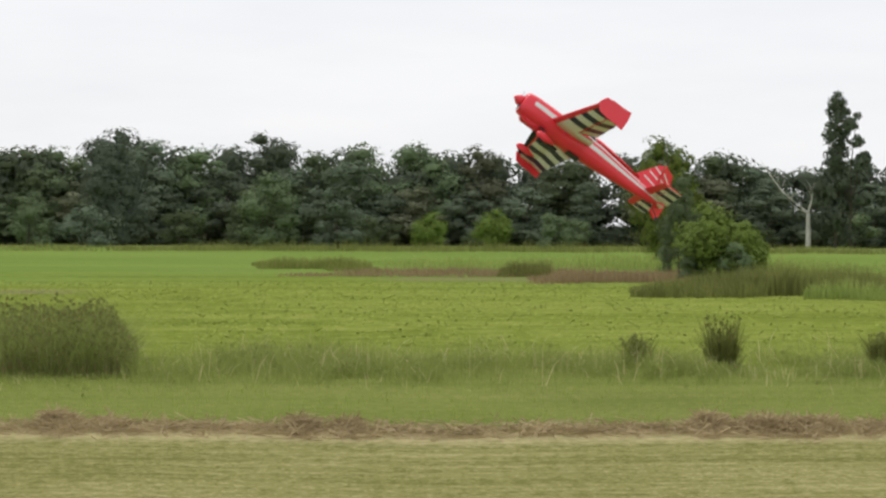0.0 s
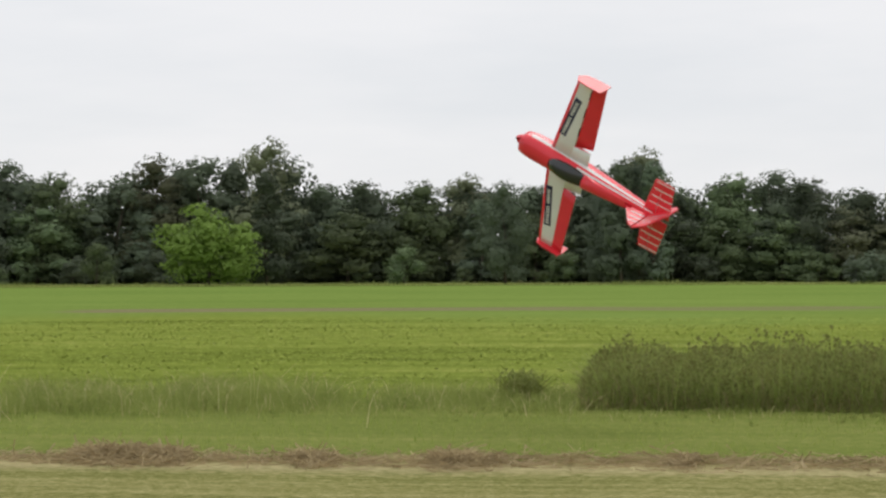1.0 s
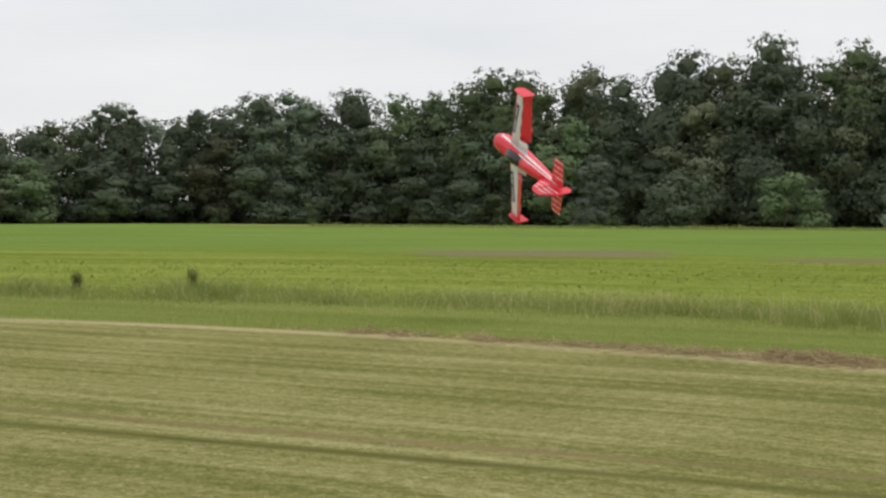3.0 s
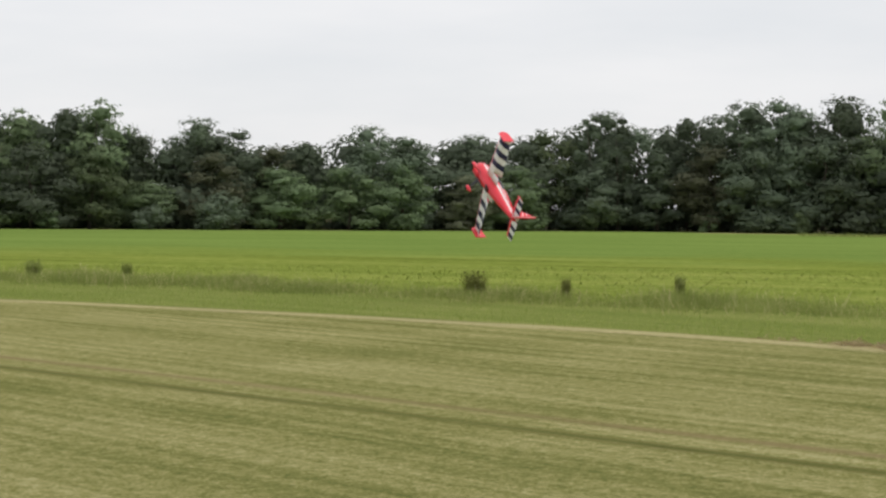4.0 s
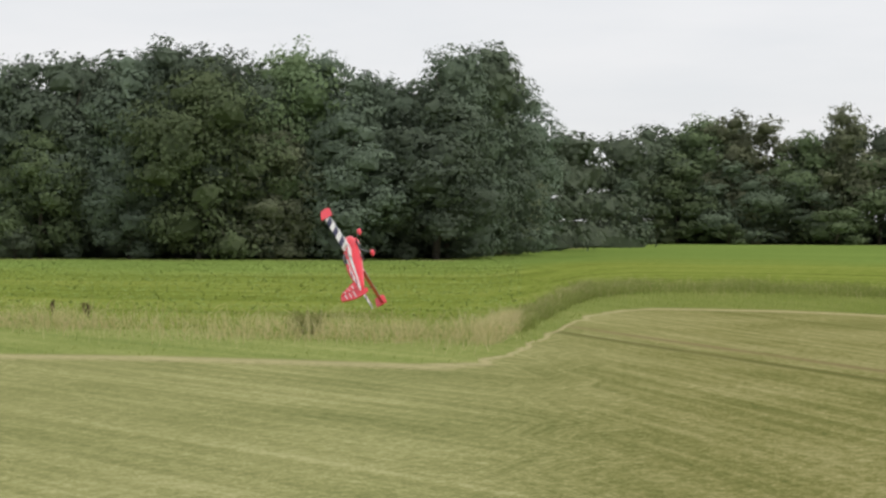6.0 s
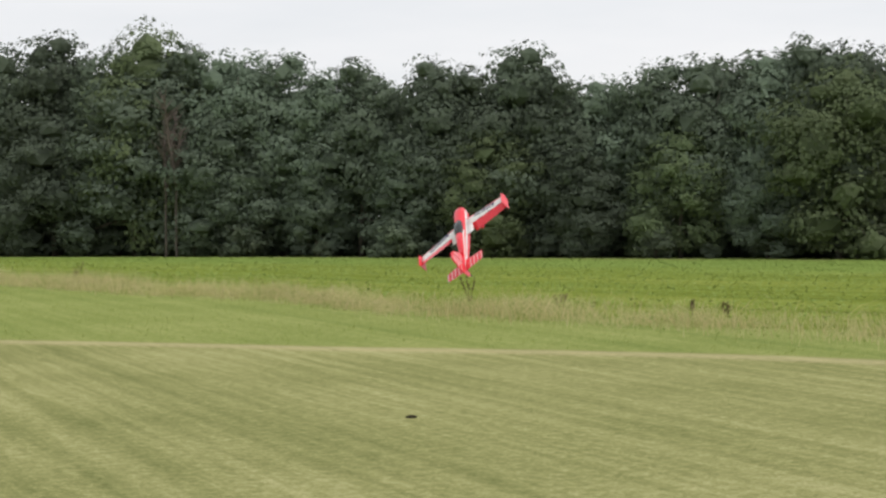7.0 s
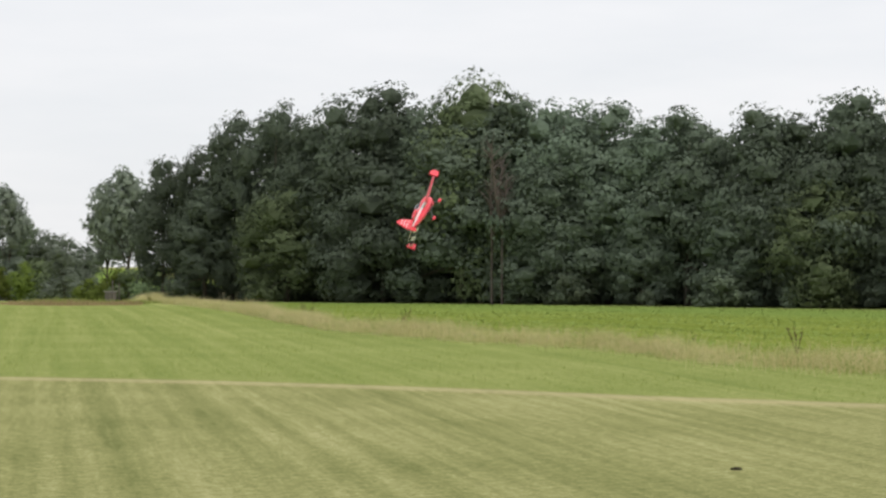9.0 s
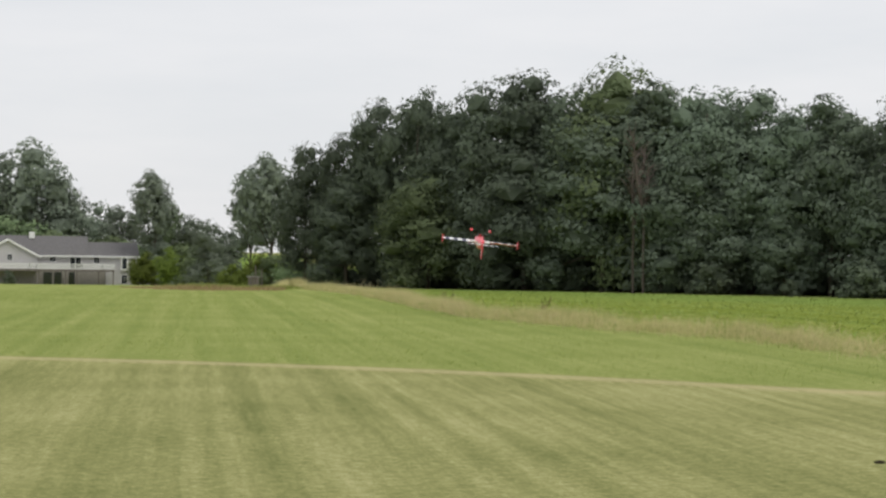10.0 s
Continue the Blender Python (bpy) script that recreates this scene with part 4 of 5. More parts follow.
def plant(kind, x, y, tall, turn, spread=1.0, label=""):
    root, base = TREE_KINDS[kind]
    s = tall / base
    m = pose(x, y, float(height(x, y)), 0, 0, turn) @ Matrix.Diagonal((s * spread, s * spread, s, 1))
    ob = copy_thing(root, m)
    if label:
        ob["label"] = label
    return ob


SKYLINE_EAST = [(-12.2, 1.93), (-9.2, 1.71), (-8.1, 2.08), (-6.5, 2.31), (-3.6, 1.93), (-1.1, 2.16), (0.7, 2.31), (2.4, 2.31), (3.7, 2.08), (5.1, 2.60), (7.1, 2.16), (8.6, 2.38), (9.5, 2.68), (11.1, 2.16), (12.2, 2.16), (12.5, 2.16), (14.6, 2.75), (16.6, 2.01), (17.9, 2.31), (19.3, 1.93), (20.4, 2.01), (21.9, 2.31), (23.0, 2.53), (24.2, 2.45), (25.9, 2.16), (26.8, 3.05), (27.4, 3.05), (30.2, 2.16), (32.0, 2.38), (33.4, 2.31), (34.9, 2.31), (36.0, 2.23), (37.8, 3.35), (39.8, 2.98), (41.0, 2.90), (42.1, 2.38)]
SKYLINE_NORTH = [(43.9, 2.53), (45.3, 2.83), (46.2, 3.12), (47.4, 2.98), (48.4, 3.35), (49.6, 3.65), (50.9, 3.50), (52.3, 3.50), (53.7, 3.57), (54.8, 3.65), (56.1, 3.87), (56.2, 3.87), (57.9, 3.65), (58.3, 3.87), (59.8, 4.17), (61.8, 4.32), (62.9, 4.69), (64.2, 4.69), (66.5, 4.17), (67.3, 4.62), (69.4, 4.77), (70.7, 4.02), (71.1, 3.94), (71.7, 4.39), (72.0, 4.39), (73.9, 3.65), (74.9, 3.80), (76.6, 3.80), (77.8, 3.87), (79.0, 3.20), (80.3, 3.12), (81.9, 3.27), (83.4, 3.20), (84.7, 3.12), (86.2, 2.75), (87.7, 2.38)]
SKYLINE_WEST = [(88.7, 2.83), (90.2, 2.31), (92.3, 2.16), (94.2, 2.08), (95.4, 2.38), (97.4, 1.93), (98.3, 1.71), (98.3, 1.56), (98.9, 2.01), (99.5, 2.23), (99.6, 2.16), (100.3, 2.45), (100.6, 2.53), (101.6, 1.49), (102.2, 2.08), (103.3, 2.98), (104.3, 2.83), (105.6, 2.68), (107.6, 3.12), (108.7, 2.53), (109.9, 2.83), (110.9, 2.98), (111.9, 2.98), (113.1, 2.75)]
SKYLINE_WOOD = [(118.1, 5.06), (119.2, 5.14), (121.3, 4.24), (122.5, 4.84), (123.8, 4.99), (124.5, 4.69), (125.8, 5.14), (127.0, 5.29), (128.2, 4.84), (130.1, 4.84), (131.6, 4.54), (132.2, 3.80), (133.2, 4.17), (134.5, 4.09), (135.5, 5.14), (136.8, 4.54), (138.1, 4.77), (139.5, 4.32), (140.3, 4.62), (141.5, 4.32), (142.6, 4.92), (144.1, 5.06), (145.2, 4.99), (146.3, 5.59), (147.4, 4.92), (147.9, 4.92), (148.1, 4.69), (149.1, 5.44), (149.1, 5.29), (150.1, 4.99), (150.4, 4.47), (151.2, 4.54), (152.3, 4.92), (153.6, 4.54), (154.1, 3.72), (154.7, 3.57), (155.6, 3.35)]


def at_polar(az, r):
    return -math.sin(radians(az)) * r, math.cos(radians(az)) * r


def thinned(sky, gap):
    """The skyline's tops, the higher of any two that stand closer than gap degrees."""
    out = []
    for a, e in sorted(sky, key=lambda p: -p[1]):
        if all(abs(a - b) > gap for b, _ in out):
            out.append((a, e))
    return sorted(out)


def inner_wood(spots):
    """The trees that stand back in the wood, where none can be told from the next."""
    vs, fs, k = [], [], 0
    rg = np.random.default_rng(77)
    for x, y, tall, wide in spots:
        g = float(height(x, y))
        for f, s in ((0.84, 0.6), (0.62, 0.95), (0.36, 1.0), (0.08, 1.1)):
            r = wide * s * rg.uniform(0.8, 1.15)
            h = min(r, 0.2 * tall)
            c = np.array([x + rg.normal(0, 0.6), y + rg.normal(0, 0.6), g + tall * f])
            v, t = bough(rg, c, r * 0.8, h / r)
            e = rg.normal(size=(330, 3)) + [0, 0, 0.3]
            e /= np.linalg.norm(e, axis=1)[:, None]
            q, w = leaf_tris(rg, c + e * [r, r, h] * rg.uniform(0.7, 1.1, (330, 1)), e + [0, 0, 0.2], rg.uniform(0.7, 1.3, 330) * 0.34)
            vs += [v, q]
            fs += [t + k, w + k + len(v)]
            k += len(v) + len(q)
    ob = new("inner_wood", make_mesh("inner_wood", np.concatenate(vs), np.concatenate(fs), LEAF_DARK))
    tagged(ob, "dark leaves of the wood behind its edge", "woodland", kind="stuff")


def build_tree_lines():
    rg = random.Random(5)
    sky = sorted(SKYLINE_EAST + SKYLINE_NORTH + SKYLINE_WEST)
    azs, els = [a for a, _ in sky], [e for _, e in sky]
    edge = ("mid1", "mid2", "mid3", "mid4", "mid0", "cone", "mid3")
    hill = ("mid0", "mid3", "mid2", "mid3", "mid4")
    for az, el in thinned(sky, 0.67):
        r = float(WOOD(az)) + rg.uniform(2.5, 4.5)
        tall = (r * math.tan(radians(el)) + EYE) * 1.04
        plant(rg.choice(hill if 55 < az < 83 else edge), *at_polar(az, r), tall, rg.uniform(0, 360), 1.15 * (8.5 / tall) ** 0.5)
    az = -19.3
    while az < 115.5:
        r = float(WOOD(az)) + rg.uniform(0, 2.0)
        el = float(np.interp(az, azs, els)) * rg.uniform(0.42, 0.86)
        tall = r * math.tan(radians(el)) + EYE
        plant(rg.choice(hill if 55 < az < 83 else edge), *at_polar(az, r), tall, rg.uniform(0, 360), 1.35 * (8.5 / tall) ** 0.5)
        az += rg.uniform(0.9, 1.6) if 45 < az < 85 else rg.uniform(1.4, 2.2)
    az = -19.3
    while az < 115:
        r = float(WOOD(az)) - rg.uniform(0.5, 3)
        plant(rg.choice(("bush0", "bush0", "bush1")), *at_polar(az, r), rg.uniform(1.0, 3.0), rg.uniform(0, 360), rg.uniform(1.0, 1.5))
        az += rg.uniform(2.0, 3.4)
    spots = []
    for az in np.arange(-21, 117, 1.3):
        r = float(WOOD(az)) + rg.uniform(5, 7)
        el = float(np.interp(az, azs, els)) * rg.uniform(0.9, 0.98)
        spots.append((*at_polar(az, r), r * math.tan(radians(el)) + EYE, 3.8))
    inner_wood(spots)


def build_wood():
    """The tall wood that stands nearer than the rest, at the end of the crop."""
    rg = random.Random(9)

    sky = SKYLINE_WOOD
    azs, els = [116, 117.5] + [a for a, _ in sky], [2.4, 3.2] + [e for _, e in sky]
    kinds = ("wood0", "wood1", "wood2", "wood3", "wood4", "wood5", "wood0", "wood3")
    for az, el in thinned(sky + [(116.2, 3.0), (117.1, 3.7), (118.0, 4.4)], 0.9):
        r = float(WOOD(az)) + rg.uniform(2.0, 3.5)
        tall = (r * math.tan(radians(el)) + EYE) * 1.01
        plant(rg.choice(kinds), *at_polar(az, r), tall, rg.uniform(0, 360), 0.95 if az < 151 else 0.65)
    az = 117.6
    while az < 154.4:
        r = float(WOOD(az)) + rg.uniform(-0.3, 1.2)
        el = float(np.interp(az, azs, els)) * rg.uniform(0.4, 0.86)
        tall = r * math.tan(radians(el)) + EYE
        plant(rg.choice(kinds), *at_polar(az, r), tall, rg.uniform(0, 360), rg.uniform(1.05, 1.35))
        az += rg.uniform(1.9, 2.9)
    az = 118.0
    while az < 155:
        plant(rg.choice(("bush1", "bush1", "bush0")), *at_polar(az, float(WOOD(az)) - rg.uniform(-0.3, 0.9)), rg.uniform(0.6, 2.2), rg.uniform(0, 360), rg.uniform(1.0, 1.5))
        az += rg.uniform(1.5, 2.5)
    spots = []
    for az in np.arange(119, 153.6, 1.2):
        r = float(WOOD(az)) + rg.uniform(5, 7)
        el = float(np.interp(az, azs, els)) * rg.uniform(0.86, 0.96)
        spots.append((*at_polar(az, r), r * math.tan(radians(el)) + EYE, 2.6))
    inner_wood(spots)


build_tree_lines()
build_wood()


def build_single_trees():
    rg = random.Random(3)
    # (kind, direction, distance, height, spread)
    for kind, az, r, tall, spread in (
        ("bright", 39.5, 140, 5.8, 1.2), ("cone", 37.8, 143, 8.6, 1.0), ("bush0", 33.8, 141, 3.0, 1.0), ("bush1", 47.1, 140, 5.0, 0.85), ("grey", 50.8, 143, 6.0, 1.1), ("bush1", 49.2, 141, 3.6, 0.8), ("mid3", 30.8, 143, 7.6, 0.75), ("cone", 26.5, 143, 9.3, 0.9), ("cone", 27.4, 143, 9.4, 0.9), ("bush0", 52.9, 141, 5.0, 1.0), ("bush0", 42.7, 144, 3.2, 0.8),
        ("bush0", 51.3, 144, 4.2, 0.8), ("grey", 65.6, 143, 7.8, 0.95), ("grey", 61.1, 143, 5.8, 1.0), ("grey", 74.6, 145, 5.4, 1.2), ("bush0", 69.1, 143, 4.2, 1.2), ("bush1", 72.1, 144, 4.4, 1.2), ("bush0", 56.1, 141, 3.8, 1.0), ("mid3", 66.2, 155, 12.6, 0.95), ("mid0", 65.4, 157, 12.4, 0.9), ("mid4", 67.2, 156, 12.4, 0.9),
        ("bright", -8.0, 58, 2.3, 1.08), ("bush0", -8.6, 57, 1.2, 0.9), ("bush0", -7.3, 58, 1.1, 0.9), ("bright", -9.0, 60, 1.5, 0.8), ("mid2", -6.9, 66, 3.5, 0.62), ("bright", -6.5, 83, 5.4, 0.62), ("cone", 3.1, 135, 5.9, 1.4), ("mid2", 5.0, 137, 5.4, 1.3), ("wood1", 9.6, 143, 8.0, 0.9), ("wood0", 26.9, 145, 8.9, 0.62), ("wood5", 27.7, 147, 8.7, 0.6), ("open", 14.6, 151, 8.7, 0.7), ("bush0", 19.0, 139, 2.6, 1.0), ("bush1", 20.2, 140, 2.4, 1.2), ("bush0", 12.0, 139, 2.9, 1.0), ("bush1", 10.3, 139, 3.1, 1.3), ("bush0", 7.7, 139, 2.7, 1.2),
        ("sparse", 88.2, 167, 10.0, 1.0), ("sparse", 89.0, 167, 10.2, 1.0), ("cone", -11.4, 140, 11.6, 0.62), ("sparse", -11.8, 140, 10.4, 0.9), ("sparse", 39.8, 157, 9.6, 1.2), ("sparse", 41.0, 157, 9.4, 1.2),
        ("bush0", 5.2, 140, 4.6, 1.0), ("bush0", 2.2, 139, 2.4, 1.0), ("bright", -1.5, 136, 2.8, 1.0), ("bush0", -3.3, 136, 2.6, 1.0), ("bright", 0.4, 139, 2.6, 1.0), ("bush0", 14.5, 140, 2.4, 1.3), ("bush0", 16.7, 140, 2.2, 1.1), ("grey", 20.8, 140, 2.0, 1.4),
    ):
        plant(kind, *at_polar(az, r), tall, rg.uniform(0, 360), spread)
    # beyond the end of the wood, round the house; pale kinds stand in for haze
    for kind, az, r, tall, spread in (
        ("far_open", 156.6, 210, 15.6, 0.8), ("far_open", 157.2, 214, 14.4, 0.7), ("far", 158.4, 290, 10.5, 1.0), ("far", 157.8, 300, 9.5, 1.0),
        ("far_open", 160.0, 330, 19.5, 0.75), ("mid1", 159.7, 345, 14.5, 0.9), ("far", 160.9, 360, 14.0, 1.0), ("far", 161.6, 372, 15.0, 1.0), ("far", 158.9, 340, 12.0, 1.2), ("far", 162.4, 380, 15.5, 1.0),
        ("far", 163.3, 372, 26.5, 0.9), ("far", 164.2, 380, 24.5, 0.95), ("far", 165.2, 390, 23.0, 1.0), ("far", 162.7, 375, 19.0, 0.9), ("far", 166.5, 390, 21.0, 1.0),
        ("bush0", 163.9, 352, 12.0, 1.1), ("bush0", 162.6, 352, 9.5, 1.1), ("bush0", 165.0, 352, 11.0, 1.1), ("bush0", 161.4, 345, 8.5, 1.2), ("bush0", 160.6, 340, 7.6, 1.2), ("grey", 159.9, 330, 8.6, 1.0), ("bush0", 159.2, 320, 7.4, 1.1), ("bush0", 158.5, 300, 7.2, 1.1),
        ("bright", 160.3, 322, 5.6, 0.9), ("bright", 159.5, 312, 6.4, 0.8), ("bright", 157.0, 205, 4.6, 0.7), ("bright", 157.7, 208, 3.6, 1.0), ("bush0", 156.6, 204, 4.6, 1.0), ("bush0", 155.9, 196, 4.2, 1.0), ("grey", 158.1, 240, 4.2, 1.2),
        ("bush1", 159.5, 270, 1.6, 0.8), ("bush1", 158.0, 200, 1.4, 1.4), ("bush1", 157.2, 190, 1.3, 1.6), ("bush1", 164.1, 312, 2.6, 0.9), ("bush1", 156.3, 175, 1.5, 1.5),
    ):
        plant(kind, *at_polar(az, r), tall, rg.uniform(0, 360), spread)


build_single_trees()


# ---- the model aeroplane: nose along +y, right wing along +x ----
RED = plain("red_film", (0.84, 0.045, 0.068), 0.28, 0, 0.05, 4.0, 0.45)
WHITE = plain("white_film", (0.80, 0.80, 0.79), 0.4, 0, 0.03, 4.0, 0.3)
NAVY = plain("navy_film", (0.018, 0.018, 0.075), 0.3, 0, 0.1, 4.0, 0.5)
CANOPY = plain("smoked_canopy", (0.03, 0.033, 0.035), 0.12, 0, 0.1, 3.0, 0.6)
CARBON = plain("carbon", (0.02, 0.02, 0.022), 0.35, 0, 0.2, 40.0, 0.5)
RUBBER = plain("rubber", (0.025, 0.025, 0.025), 0.8, 0, 0.2, 20.0, 0.2)
FILMS = [RED, WHITE, NAVY]
CONTROLS = {}


def wing_half(side, parent, chords, les, span, root, thick, z, top, under, name, stations, c0, c1):
    """One panel of a wing between chord fractions c0 and c1, coloured by span and chord on each face."""
    bm = bmesh.new()
    n = 10
    fr = [c1 + (c0 - c1) * (0.5 - 0.5 * math.cos(math.pi * i / n)) for i in range(n + 1)]
    shape = lambda c: 5 * thick * (0.2969 * math.sqrt(max(c, 0)) - 0.126 * c - 0.3516 * c * c + 0.2843 * c ** 3 - 0.1036 * c ** 4)
    rings = []
    for s in stations:
        x = side * (root + (span - root) * s)
        ch, le = chords[0] + (chords[1] - chords[0]) * s, les[0] + (les[1] - les[0]) * s
        ring = [(x, le - c * ch, z + shape(c) * ch + 0.001) for c in fr] + [(x, le - c * ch, z - shape(c) * ch - 0.001) for c in fr[::-1]]
        rings.append(ring)
    k = len(fr)

    def mat_of(i, j):
        s = (stations[i] + stations[i + 1]) / 2
        if j < k - 1:
            return top(s, (fr[j] + fr[j + 1]) / 2)
        if j == k - 1:
            return 0
        jj = 2 * k - 1 - j
        if jj < 1:
            return under(s, fr[0])
        return under(s, (fr[jj] + fr[jj - 1]) / 2)

    loft(bm, rings, mat_of)
    up_to_normals(bm)
    return part(name, bm, FILMS, parent, "", True)


def plate(bm, outline, x0, x1, mat=0):
    """A flat plate of an outline in y and z, between x0 and x1."""
    a = [bm.verts.new((x0, y, z)) for y, z in outline]
    b = [bm.verts.new((x1, y, z)) for y, z in outline]
    n = len(outline)
    bm.faces.new(a).material_index = mat
    bm.faces.new(b[::-1]).material_index = mat
    for i in range(n):
        bm.faces.new((a[i], b[i], b[(i + 1) % n], a[(i + 1) % n])).material_index = mat


def bands(edges):
    return lambda s: any(a <= s <= b for a, b in edges)


def build_aeroplane():
    plane = tagged(new("model_aeroplane"), "red and white aerobatic model aeroplane flying low over the field", "model aeroplane")
    # fuselage: sections at (y, half width, top, bottom)
    secs = [(0.566, 0.075, 0.085, -0.085), (0.55, 0.105, 0.11, -0.11), (0.466, 0.122, 0.125, -0.13), (0.35, 0.125, 0.13, -0.14), (0.22, 0.12, 0.135, -0.145), (0.05, 0.115, 0.14, -0.145), (-0.15, 0.105, 0.14, -0.135), (-0.35, 0.092, 0.135, -0.12), (-0.60, 0.072, 0.11, -0.095), (-0.85, 0.052, 0.085, -0.065), (-1.05, 0.034, 0.065, -0.04), (-1.155, 0.016, 0.05, -0.02)]
    bm = bmesh.new()
    m = 24
    rings = []
    for y, w, t, b in secs:
        ring = []
        for k in range(m):
            a = 2 * math.pi * k / m
            c, s = math.cos(a), math.sin(a)
            e = 0.75
            ring.append((w * math.copysign(abs(c) ** e, c), y, (t + b) / 2 + (t - b) / 2 * math.copysign(abs(s) ** e, s)))
        rings.append(ring)
    stripe = {0, 11, 2, 9}
    loft(bm, rings, lambda i, k: 1 if k in stripe and i >= 2 and (k in (0, 11) or i >= 6) else 0)
    up_to_normals(bm)
    part("fuselage", bm, FILMS, plane, "glossy red fuselage with white pinstripes", True)
    # cheek scoop under the cowl
    bm = bmesh.new()
    box(bm, -0.05, 0.05, 0.28, 0.50, -0.165, -0.12, 0, 0.015)
    part("air_scoop", bm, RED, plane)
    # canopy
    bm = bmesh.new()
    rings = []
    for i in range(9):
        y = 0.16 - 0.46 * i / 8
        w = 0.095 * math.sin(math.pi * (0.12 + 0.76 * i / 8)) ** 0.5
        h = 0.085 * math.sin(math.pi * min(1, 0.06 + 0.9 * i / 8)) ** 0.7
        rings.append([(w * math.cos(math.pi * k / 10), y, 0.112 + h * math.sin(math.pi * k / 10)) for k in range(11)])
    loft(bm, rings)
    up_to_normals(bm)
    part("canopy", bm, CANOPY, plane, "smoked grey canopy", True)
    bm = bmesh.new()
    loft(bm, [[(w * math.cos(math.pi * k / 8), y, 0.118 + h * math.sin(math.pi * k / 8)) for k in range(9)] for y, w, h in ((-0.27, 0.08, 0.055), (-0.45, 0.065, 0.05), (-0.7, 0.045, 0.02), (-0.85, 0.03, -0.02))])
    up_to_normals(bm)
    part("turtle_deck", bm, RED, plane, "", True)
    # spinner and propeller
    bm = bmesh.new()
    loft(bm, [[(r * math.cos(2 * math.pi * k / 16), y, r * math.sin(2 * math.pi * k / 16)) for k in range(16)] for y, r in ((0.56, 0.062), (0.605, 0.052), (0.635, 0.03), (0.655, 0.008))])
    up_to_normals(bm)
    part("spinner", bm, RED, plane, "red spinner", True)
    prop = child("propeller", None, plane)
    for k in range(2):
        bm = bmesh.new()
        a = radians(62 + 180 * k)
        rings = []
        for i in range(6):
            r = 0.03 + 0.14 * i / 5
            w = 0.014 * math.sin(math.pi * (0.2 + 0.72 * i / 5))
            tw = radians(50 - 34 * i / 5)
            ring = []
            for sx, sy in ((-1, -.15), (0, .15), (1, .15), (0, -.15)):
                px, py = sx * w * math.cos(tw), 0.582 + sx * w * math.sin(tw) * 0.6 + sy * 0.012
                ring.append((math.cos(a) * r - math.sin(a) * px, py, math.sin(a) * r + math.cos(a) * px))
            rings.append(ring)
        loft(bm, rings)
        up_to_normals(bm)
        part("blade", bm, CARBON, prop)
    # wings
    navy = bands(((0.31, 0.43), (0.56, 0.68), (0.80, 0.92)))
    stations = [0, 0.18, 0.20, 0.31, 0.43, 0.56, 0.68, 0.80, 0.92, 1.0]
    top = lambda s, c: 0 if c < 0.13 else 1
    under = lambda s, c: 0 if c < 0.11 else (2 if navy(s) else 1)
    for side in (-1, 1):
        wing_half(side, plane, (0.46, 0.32), (0.24, 0.12), 0.985, 0.09, 0.13, 0.0, top, under, "wing_panel", stations, 0.0, 0.56)
        wing_half(side, plane, (0.46, 0.32), (0.24, 0.12), 0.985, 0.09, 0.13, 0.0, lambda s, c: 1, under, "wing_root_fillet", [0.0, 0.09, 0.18], 0.56, 1.0)
        CONTROLS[side] = wing_half(side, plane, (0.46, 0.32), (0.24, 0.12), 0.985, 0.09, 0.13, 0.0, lambda s, c: 0, under, "aileron", [0.19, 0.31, 0.43, 0.56, 0.68, 0.80, 0.92, 0.995], 0.575, 1.0)
        # side plate at the tip
        bm = bmesh.new()
        plate(bm, [(0.135, 0.0), (0.09, 0.08), (0.0, 0.095), (-0.10, 0.095), (-0.19, 0.105), (-0.20, 0.0), (-0.19, -0.105), (-0.10, -0.095), (0.0, -0.095), (0.09, -0.08)], side * 0.984, side * 0.994)
        bmesh.ops.bevel(bm, geom=bm.edges[:], offset=0.002, segments=1, affect="EDGES")
        up_to_normals(bm)
        part("tip_plate", bm, RED, plane, "red side plate on the wing tip")
        # lettered box on the upper side, in plain bars
        badge = child("wing_badge", None, plane)
        bm = bmesh.new()
        tilt = math.atan2(-0.17, 0.9) * side
        base = Vector((side * 0.54, 0.092, 0.0235))
        frame_m = Matrix.Translation(base) @ Matrix.Rotation(tilt, 4, "Z") @ Matrix.Rotation(side * 0.011, 4, "Y") @ Matrix.Rotation(radians(3.0), 4, "X")
        box(bm, -0.23, 0.23, -0.04, 0.04, -0.006, 0.0055, 0)
        bm.transform(frame_m)
        part("badge_box", bm, NAVY, badge, "dark navy box on the wing")
        x = -0.205
        rg = random.Random(4)
        while x < 0.185:
            w = rg.choice((0.018, 0.024, 0.024, 0.03))
            bm = bmesh.new()
            box(bm, x, x + w * 0.72, -0.017, 0.019, 0.0045, 0.0075)
            bm.transform(frame_m)
            part("letter_bar", bm, WHITE, badge)
            x += w + (0.03 if -0.02 < x < 0.01 else 0.006)
    # tail
    st = [0, 0.14, 0.30, 0.335, 0.50, 0.535, 0.72, 0.755, 0.93, 0.965, 1.0]
    white_top = bands(((0.30, 0.335), (0.50, 0.535), (0.72, 0.755), (0.93, 0.965)))
    tail_navy = bands(((0.30, 0.50), (0.72, 0.93)))
    s_top = lambda s, c: 1 if white_top(s) and c > 0.1 else 0
    s_under = lambda s, c: 0 if c < 0.28 else (2 if tail_navy(s) else 1)
